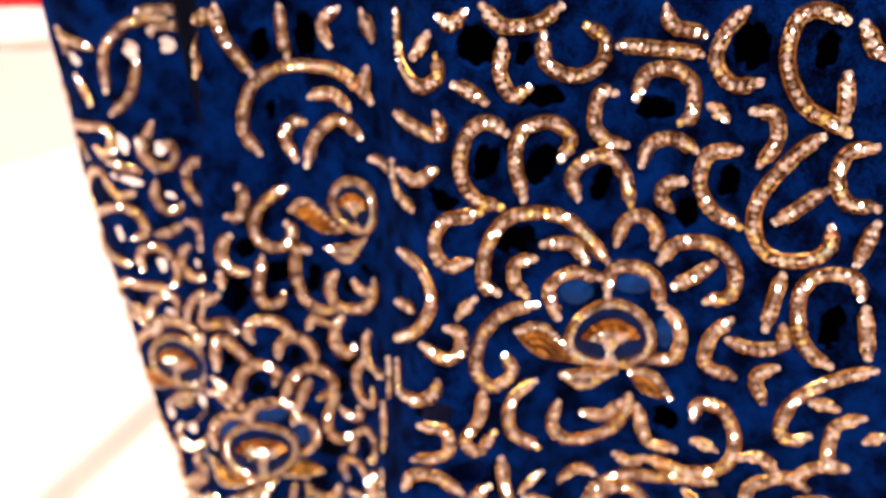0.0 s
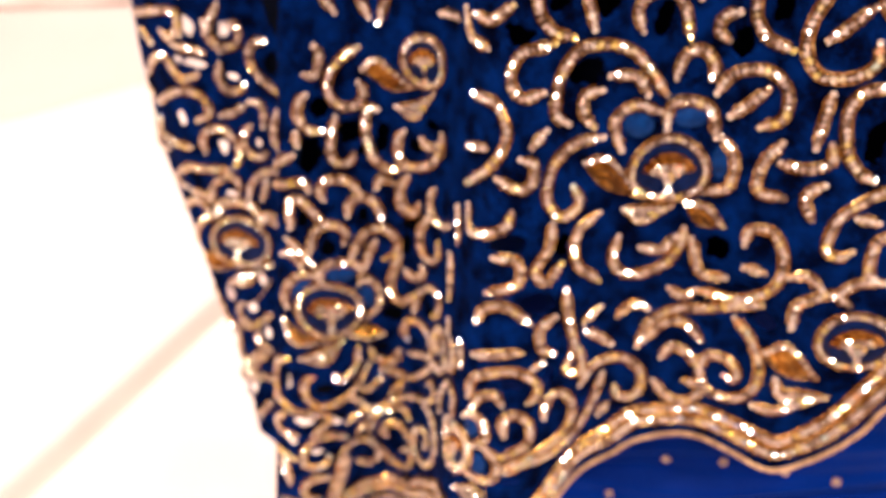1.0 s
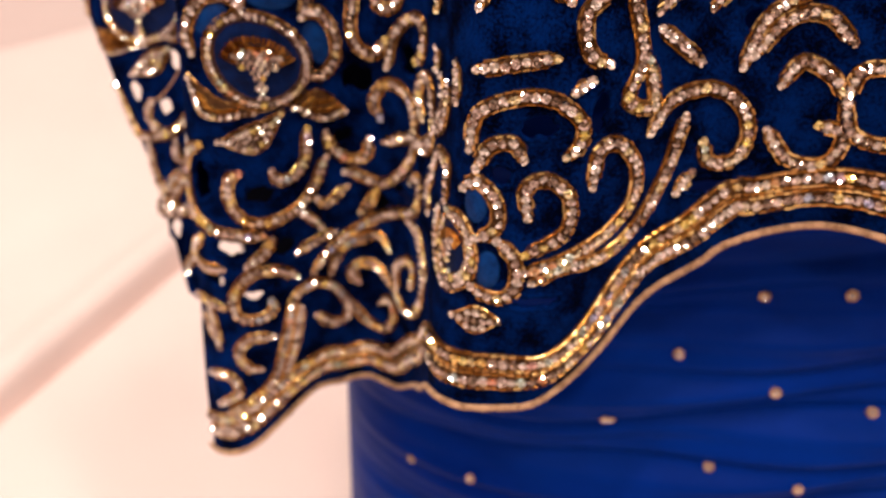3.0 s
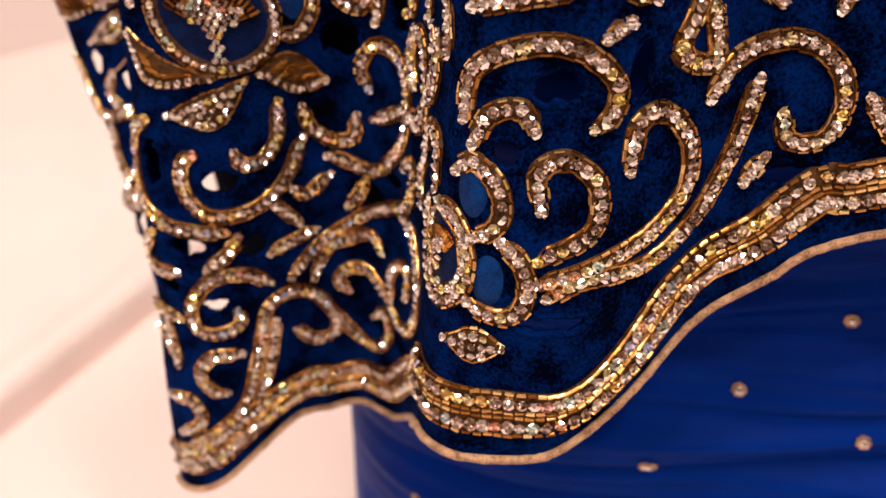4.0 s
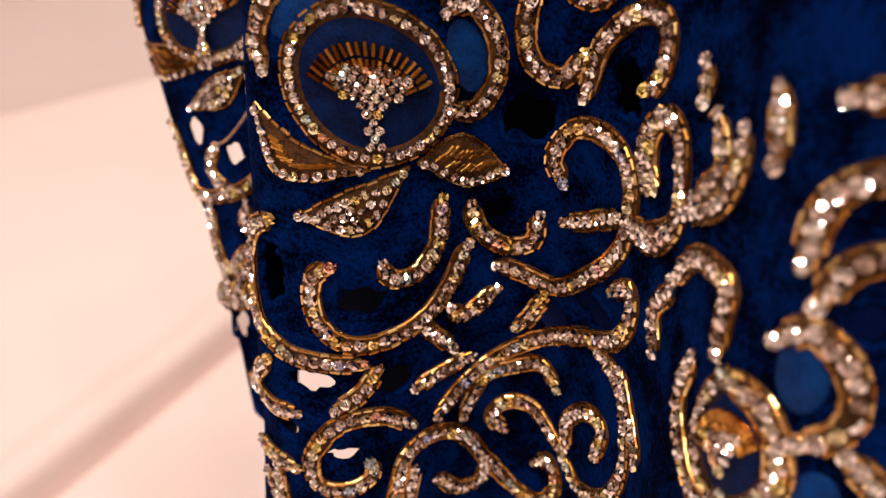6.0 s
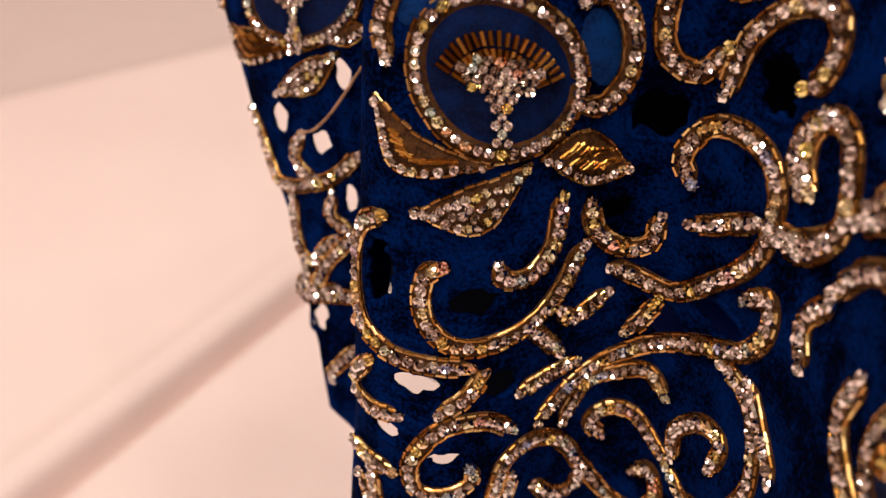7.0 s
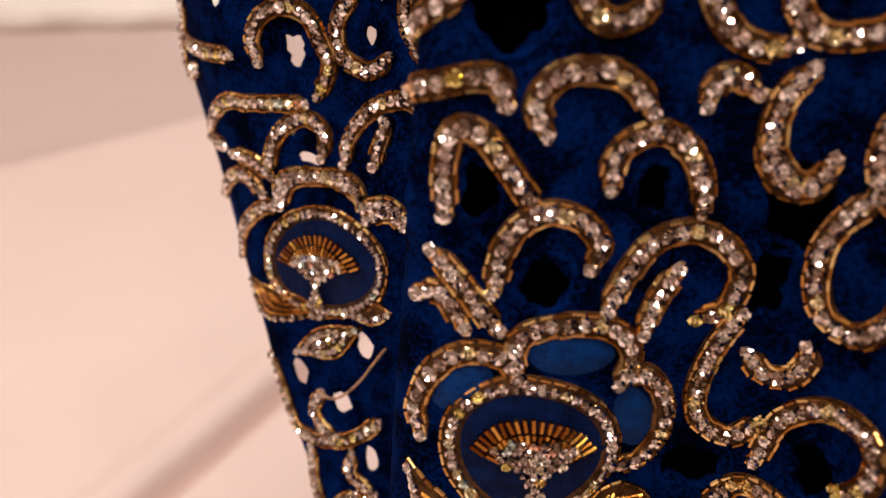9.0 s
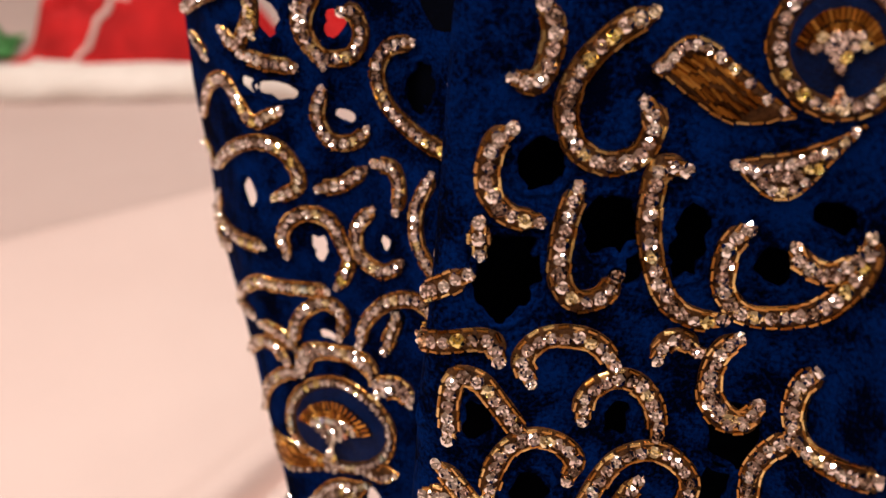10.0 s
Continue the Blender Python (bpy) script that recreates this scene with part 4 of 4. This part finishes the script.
scroll((388.1, 477.3), (389.6, 484.5), (397.1, 486.5), (401.6, 482.6), (400.4, 478.2), (397.3, 479.2))
scroll((387.6, 478.2), (391.5, 469.4), (399.9, 469.2), (407.9, 476.6), (408.6, 488.3), (403.3, 498.9), (395.7, 504.2))
scroll((369.7, 508.2), (376.2, 505.7), (380.0, 510.0))
scroll((364.1, 497.9), (357.6, 499.5), (352.7, 494.3))
scroll((410.0, 471.7), (417.0, 472.0), (423.4, 475.2))
scroll((414.8, 486.3), (418.3, 479.6), (424.2, 479.9))
scroll((415.3, 508.9), (415.2, 517.7), (425.1, 523.9), (431.4, 520.8))
scroll((426.9, 524.2), (432.9, 529.5), (440.4, 530.9))
scroll((284.9, 440.1), (283.9, 431.0), (290.6, 425.1), (297.1, 425.7), (302.1, 432.3), (302.0, 438.9), (298.5, 444.5), (292.0, 444.5))
scroll((273.7, 443.9), (279.2, 451.8), (287.9, 454.5), (288.8, 450.8), (289.8, 445.2))
scroll((297.4, 453.7), (300.5, 456.8), (305.4, 454.1), (307.5, 448.5), (305.7, 444.9), (302.6, 442.8))
scroll((308.0, 443.5), (312.7, 439.6), (314.4, 433.1), (311.7, 428.9), (306.3, 428.6), (303.5, 429.9))
scroll((274.1, 442.5), (269.2, 435.4), (272.1, 429.5))
scroll((262.1, 417.0), (268.2, 412.2), (274.5, 408.5))
scroll((261.1, 464.3), (257.7, 456.9), (260.8, 451.5))
scroll((275.7, 470.9), (279.7, 465.9), (274.4, 457.7))
scroll((270.3, 475.6), (271.5, 470.6))
scroll((206.5, 372.4), (199.6, 372.9), (195.7, 366.3), (199.8, 361.1), (202.7, 360.7))
scroll((184.5, 355.6), (192.4, 357.4), (195.4, 351.1), (188.4, 344.5))
scroll((211.8, 380.9), (209.4, 367.0), (205.6, 353.3), (192.1, 341.8))
scroll((214.2, 379.4), (212.4, 364.9), (208.8, 352.1))
scroll((185.5, 380.5), (188.8, 367.7))
scroll((186.7, 332.4), (201.4, 341.3), (207.0, 345.5))
scroll((65.2, 592.2), (68.3, 584.3))
scroll((96.5, 606.6), (165.1, 621.5))
scroll((99.8, 598.7), (105.3, 602.5), (163.4, 611.1))
scroll((54.2, 565.7), (55.5, 556.8))
scroll((52.5, 547.2), (82.0, 557.3), (84.9, 547.7))
scroll((98.5, 563.2), (95.2, 551.8), (99.0, 542.7))
scroll((237.9, 618.3), (237.3, 610.9), (240.5, 607.9))
scroll((241.5, 588.0), (254.1, 590.8))
scroll((265.2, 503.8), (268.7, 484.5))
scroll((259.0, 596.4), (264.3, 589.0), (277.2, 588.5))
scroll((267.6, 525.2), (270.9, 512.1))
scroll((169.0, 620.5), (179.3, 614.9), (178.8, 609.0))
scroll((103.8, 607.5), (178.6, 625.9), (182.2, 629.0))
scroll((73.8, 443.5), (80.0, 454.4), (89.8, 462.3), (95.8, 464.1))
scroll((95.8, 464.1), (99.4, 470.7), (109.2, 474.3), (118.9, 474.4), (122.6, 469.4))
scroll((122.6, 469.4), (127.7, 472.5), (132.4, 471.0))
scroll((88.7, 422.6), (100.8, 410.2), (107.7, 407.7), (123.9, 413.7), (132.3, 422.3))
scroll((115.1, 422.7), (112.7, 417.3), (116.7, 414.0), (121.5, 413.3))
scroll((113.2, 406.3), (115.6, 397.2), (120.1, 391.5), (123.7, 392.6))
scroll((126.5, 411.6), (126.6, 406.0), (132.9, 404.0))
scroll((122.8, 392.9), (128.7, 401.1))
scroll((120.0, 389.8), (122.9, 383.7), (130.7, 387.7))
scroll((60.8, 453.9), (79.6, 467.1), (90.1, 465.6))
scroll((78.1, 471.5), (86.7, 472.2), (93.3, 470.0))
scroll((123.2, 383.1), (127.4, 394.4), (134.3, 404.3))
scroll((131.3, 361.8), (130.8, 363.5), (137.0, 373.7))
leaf((183.2, 457.6), (187.6, 445.7), (203.8, 447.2), (192.4, 451.6), False)
leaf((190.6, 438.8), (203.4, 435.8), (209.9, 446.9), (199.2, 443.4), True)
leaf((211.1, 447.2), (220.2, 440.7), (227.8, 442.8), (219.0, 451.0), False)
leaf((80.2, 441.3), (87.3, 433.9), (114.7, 441.7), (100.1, 443.7), False)
leaf((102.2, 429.0), (117.8, 432.7), (124.6, 443.9), (110.4, 437.4), True)
leaf((119.3, 445.2), (127.3, 445.8), (132.0, 450.9), (126.7, 450.9), False)
leaf((209.6, 563.3), (216.4, 568.3), (233.0, 559.0), (223.7, 556.7), False)
leaf((225.1, 550.8), (234.3, 546.7), (242.5, 559.9), (234.8, 554.3), True)
leaf((320.2, 558.1), (330.5, 559.3), (350.7, 542.2), (331.1, 548.6), False)
leaf((341.0, 539.5), (352.9, 532.1), (364.2, 540.6), (353.1, 539.7), True)
leaf((366.8, 542.2), (376.6, 543.8), (384.8, 537.1), (374.4, 535.7), False)
leaf((407.5, 496.3), (416.1, 502.5), (429.6, 489.2), (417.6, 488.8), False)
leaf((415.5, 480.8), (423.0, 474.8), (435.1, 483.3), (423.1, 483.3), True)
leaf((298.7, 418.7), (306.1, 424.7), (312.4, 422.3), (306.2, 416.5), True)
flower((202.9, 461.6), (12.8, -1.6), (-1.5, 12.3))
flower((109.9, 454.2), (18.2, 4.5), (-1.3, 11.7))
flower((236.3, 569.5), (7.7, 1.2), (-2.1, 8.3))
flower((357.3, 553.4), (15.1, 1.4), (-2.8, 10.6))
flower((437.2, 507.3), (11.8, 2.7), (-2.6, 9.8))
flower((296.0, 436.8), (5.1, 4.5), (-2.5, 7.5))
petal((190.8, 473.0), (4.4, 3.0), (-1.9, 3.0))
petal((206.7, 478.8), (6.9, -0.5), (-0.6, 3.5))
petal((218.8, 464.8), (3.5, -0.6), (-1.3, 6.4))
petal((301.1, 451.2), (3.0, 1.0), (-0.9, 4.8))
petal((306.6, 435.1), (3.1, 1.0), (-0.8, 5.1))
petal((340.3, 569.3), (6.9, -0.7), (-1.3, 4.5))
petal((361.5, 571.9), (6.7, 1.3), (-1.0, 3.3))
petal((376.8, 559.3), (3.0, 1.2), (-1.4, 5.7))


# ---- hem ----
def hem_line(rise, start=0.182, end=0.505, step=0.004):
    us = np.arange(start, end, step)
    slope = np.gradient(hem_height(us), us)
    lift = rise * np.sqrt(1 + np.clip(slope, -1.6, 1.6) ** 2)
    return np.stack([us, hem_height(us) + lift], 1)


def hem_band():
    line = hem_line(0.0112)
    bed = braid("hem_band", line, jacket, 0.0052, 0.003, 0.0009)
    tubes, stones = Pile(), Pile()
    for off in (-0.0049, -0.0006, 0.0006, 0.0049):
        edging(tubes, line, off, 0.0021, 0.00045, 0.0010)
    tubes.make("gold_tube_trim", BUGLE, bed)
    p, t, side, n, length = run(line, 0.0025)
    for off in (-0.0028, 0.0028):
        for q, w, sd, nn in zip(p, t, side, n):
            set_stone(stones, q + sd * off + nn * 0.0010, nn, w, 0.00150)
    stones.make("stone_trim", STONE, bed)


hem_band()


def cord(name, points3, radius, material, parent, sides=8, wob=0.0):
    p = np.array(points3)
    t = np.gradient(p, axis=0)
    t /= np.linalg.norm(t, axis=1, keepdims=True) + 1e-12
    up = np.array([0.3, -0.9, 0.2])
    a = np.cross(t, up)
    a /= np.linalg.norm(a, axis=1, keepdims=True)
    b = np.cross(t, a)
    v = []
    for k in range(sides):
        ang = 2 * math.pi * k / sides
        r = radius * (1 + wob * rng.normal(0, 1, len(p)))
        v.append(p + a * (math.cos(ang) * r)[:, None] + b * (math.sin(ang) * r)[:, None])
    v = np.stack(v, 1).reshape(-1, 3)
    f = [(i * sides + k, i * sides + (k + 1) % sides, (i + 1) * sides + (k + 1) % sides, (i + 1) * sides + k) for i in range(len(p) - 1) for k in range(sides)]
    return mesh_object(name, v, f, material, parent, smooth=True)


p, t, side, n, length = run(hem_line(0.0004, 0.178, 0.508), 0.0008)
tagged(cord("hem_piping", p + n * 0.0004, 0.00095, PIPING, jacket, 8, 0.06), "twisted copper gold piping")


# ---- stitched borders round the cut-outs ----
def hole_border(u, z, ru, rz, turn):
    ks = np.linspace(0, 2 * math.pi, 45)
    c, s = math.cos(turn), math.sin(turn)
    grow = 0.0007
    pw = 2 / 2.4
    a = (ru + grow) * np.sign(np.cos(ks)) * np.abs(np.cos(ks)) ** pw
    b = (rz + grow) * np.sign(np.sin(ks)) * np.abs(np.sin(ks)) ** pw
    wob = 1 + 0.05 * np.sin(ks * 5 + u * 900)
    line = np.stack([u + (a * c - b * s) * wob, z + (a * s + b * c) * wob], 1)
    braid("hole_border", line, jacket, 0.0006, 0.0002, 0.0003, VELVET)


for h in HOLES:
    hole_border(*h)


# ---- a loose thread on the fold ----
def loose_thread():
    line = spline([(0.1150, 0.4232), (0.1225, 0.4260), (0.1285, 0.4330), (0.1325, 0.4430)], 14)
    p, a, b, n = hang_frame(line[:, 0], line[:, 1])
    sag = np.sin(np.linspace(0, math.pi, len(p)))[:, None]
    tagged(cord("loose_thread", p + n * (0.002 + 0.004 * sag), 0.00035, PIPING, jacket, 6), "loose golden sewing thread")


loose_thread()


# ---- gold beads on the skirt ----
def skirt_bead(k, z):
    """A stone in a collar of small gold beads, sewn to the skirt."""
    q = skirt_place(k, z)
    a = skirt_place(k + 0.3, z) - skirt_place(k - 0.3, z)
    b = skirt_place(k, z + 0.002) - skirt_place(k, z - 0.002)
    n = np.cross(a, b)
    n /= np.linalg.norm(n)
    a /= np.linalg.norm(a)
    b = np.cross(n, a)
    v, sides = [], 6
    for i in range(28):
        ang = 2 * math.pi * i / 28
        out = a * math.cos(ang) + b * math.sin(ang)
        r = 0.0006 * (1 + 0.22 * math.cos(ang * 7))
        for k in range(sides):
            w = 2 * math.pi * k / sides
            v.append(q + n * (0.0005 + r * math.sin(w)) + out * (0.0014 + r * math.cos(w)))
    f = [(i * sides + k, ((i + 1) % 28) * sides + k, ((i + 1) % 28) * sides + (k + 1) % sides, i * sides + (k + 1) % sides) for i in range(28) for k in range(sides)]
    collar = mesh_object("gold_bead", v, f, PIPING, skirt_root, smooth=True)
    pile = Pile()
    set_stone(pile, q + n * 0.0004, n, a, 0.00125)
    gem = pile.make("bead_stone", STONE, collar)
    del gem["kind"]


skirt_bead(55.75, 0.332)
skirt_bead(60.5, 0.294)
skirt_bead(52, 0.286)
skirt_bead(74.25, 0.346)
skirt_bead(86, 0.328)
skirt_bead(93.75, 0.330)
skirt_bead(80, 0.374)
skirt_bead(86.75, 0.398)
skirt_bead(93.75, 0.404)
skirt_bead(89.5, 0.368)
skirt_bead(98, 0.360)
skirt_bead(99.5, 0.406)
skirt_bead(102.75, 0.364)
skirt_bead(106, 0.336)
skirt_bead(103.5, 0.406)
skirt_bead(74.75, 0.346)


# ---- what lies beyond on the floor ----
def bolster():
    """A long white bolster at the far side of the floor cloth."""
    root = tagged(new("floor_bolster"), "long white cotton bolster lying on the floor cloth", "bolster")
    a, b = np.array([-2.30, 1.37]), np.array([0.30, 2.51])
    way = (b - a) / np.linalg.norm(b - a)
    out = np.array([-way[1], way[0]])
    n, sides = 120, 24
    v = []
    for i in range(n):
        s = i / (n - 1)
        r = 0.050 * min(1, (min(s, 1 - s) * 30 + 0.15)) ** 0.5
        for k in range(sides):
            ang = 2 * math.pi * k / sides
            rr = r * (1 + 0.04 * math.sin(i * 0.7 + 3 * ang))
            c = a + (b - a) * s + out * (math.cos(ang) * rr * 1.5)
            v.append((c[0], c[1], FLOOR_Z + 0.004 + math.sin(ang) * rr * 0.95))
    f = [(i * sides + k, i * sides + (k + 1) % sides, (i + 1) * sides + (k + 1) % sides, (i + 1) * sides + k) for i in range(n - 1) for k in range(sides)]
    f += [tuple(range(sides))[::-1], tuple((n - 1) * sides + k for k in range(sides))]
    mesh_object("bolster_cover", v, f, WHITE, root, smooth=True)
    for end in (a, b):
        ring = [(end[0] + way[0] * 0.002 + out[0] * 0.035 * math.cos(k), end[1] + out[1] * 0.035 * math.cos(k), FLOOR_Z + 0.030 + 0.020 * math.sin(k)) for k in np.linspace(0, 2 * math.pi, 17)]
        cord("end_cord", ring, 0.003, WHITE, root, 6)


bolster()


def heap(name, label, x, y, rx, ry, height, material, seed, turn=0.0, border=None):
    """A crumpled heap of cloth with deep folds."""
    root = tagged(new(name), label, "cloth")
    n = 90
    g = np.linspace(-1, 1, n)
    v = []
    c, s = math.cos(radians(turn)), math.sin(radians(turn))
    for b in g:
        for a in g:
            r = math.hypot(a, b)
            lump = noise.fractal(Vector((a * 2.2 + seed, b * 2.2, seed)), 0.8, 2.0, 4)
            fold = abs(noise.noise(Vector((a * 3.5 + seed * 2, b * 3.5 + a, 3.1))))
            h = max(0.0, 1 - r ** 3) * (0.55 + 0.45 * lump + 0.5 * fold) * height
            wide = 1 + 0.16 * noise.noise(Vector((a * 1.5, b * 1.5, seed + 9)))
            px, py = a * rx * wide, b * ry * wide
            v.append((x + px * c - py * s, y + px * s + py * c, FLOOR_Z + max(h, 0.004)))
    f = [(j * n + i, j * n + i + 1, (j + 1) * n + i + 1, (j + 1) * n + i) for j in range(n - 1) for i in range(n - 1)]
    ob = mesh_object("cloth_folds", v, f, material, root, smooth=True)
    if border:
        for k, off in enumerate((-0.6,)):
            pts = []
            for w in np.linspace(-0.8, 0.8, 60):
                i = int((w + 1) / 2 * (n - 1))
                j = int((np.clip(off + 0.25 * math.sin(w * 3 + k), -0.95, 0.95) + 1) / 2 * (n - 1))
                q = v[j * n + i]
                pts.append((q[0], q[1], q[2] + 0.006))
            cord("white_border", pts, 0.007, border, root, 8)
    return root



heap("red_garment", "crumpled bright red garment with pale borders in a heap", -1.34, 2.17, 0.34, 0.22, 0.34, RED, 2.3, 24, WHITE)
heap("red_garment", "crumpled bright red garment with pale borders in a heap", -0.70, 2.44, 0.30, 0.20, 0.26, RED, 5.1, 26, WHITE)
heap("red_garment", "crumpled bright red garment with pale borders in a heap", -2.28, 1.93, 0.24, 0.17, 0.18, RED, 7.7, 20, WHITE)
heap("green_cloth", "folded leaf green cloth lying in a low heap", -1.82, 1.97, 0.16, 0.11, 0.11, GREEN, 8.4, 25)


def cabinet():
    root = tagged(new("wooden_cabinet"), "low brown wooden cabinet standing against the wall", "cabinet")
    block("cabinet_body", (-3.3, 3.05, FLOOR_Z), (0.0, 3.6, 0.70), WOOD, root, 0.012)
    block("cabinet_top", (-3.35, 3.0, 0.702), (0.05, 3.62, 0.74), WOOD, root, 0.008)
    for i in range(5):
        x0 = -3.26 + i * 0.65
        d = block("cabinet_door", (x0, 3.022, FLOOR_Z + 0.06), (x0 + 0.60, 3.048, 0.66), WOOD, root, 0.006)
        block("handle", (x0 + 0.52, 3.00, 0.30), (x0 + 0.54, 3.02, 0.42), BUGLE, d, 0.004)


cabinet()
# housings for the unseen lamps added in the ceiling
for lx, ly in LAMPS:
    lamp = tagged(new("unseen_ceiling_lamp"), "unseen small round ceiling lamp with a pale rim, added for glints", "lamp", "lamps in the ceiling")
    lamp.location = (lx, ly, 2.70)
    ang = np.arange(24) * math.pi / 12
    v = [(r * math.cos(a), r * math.sin(a), h) for r, h in ((0.115, 0.0), (0.112, -0.02), (0.09, -0.024), (0.086, -0.002)) for a in ang]
    f = [(k * 24 + i, k * 24 + (i + 1) % 24, (k + 1) * 24 + (i + 1) % 24, (k + 1) * 24 + i) for k in range(3) for i in range(24)]
    mesh_object("rim", v, f, CEILING, lamp, smooth=True)
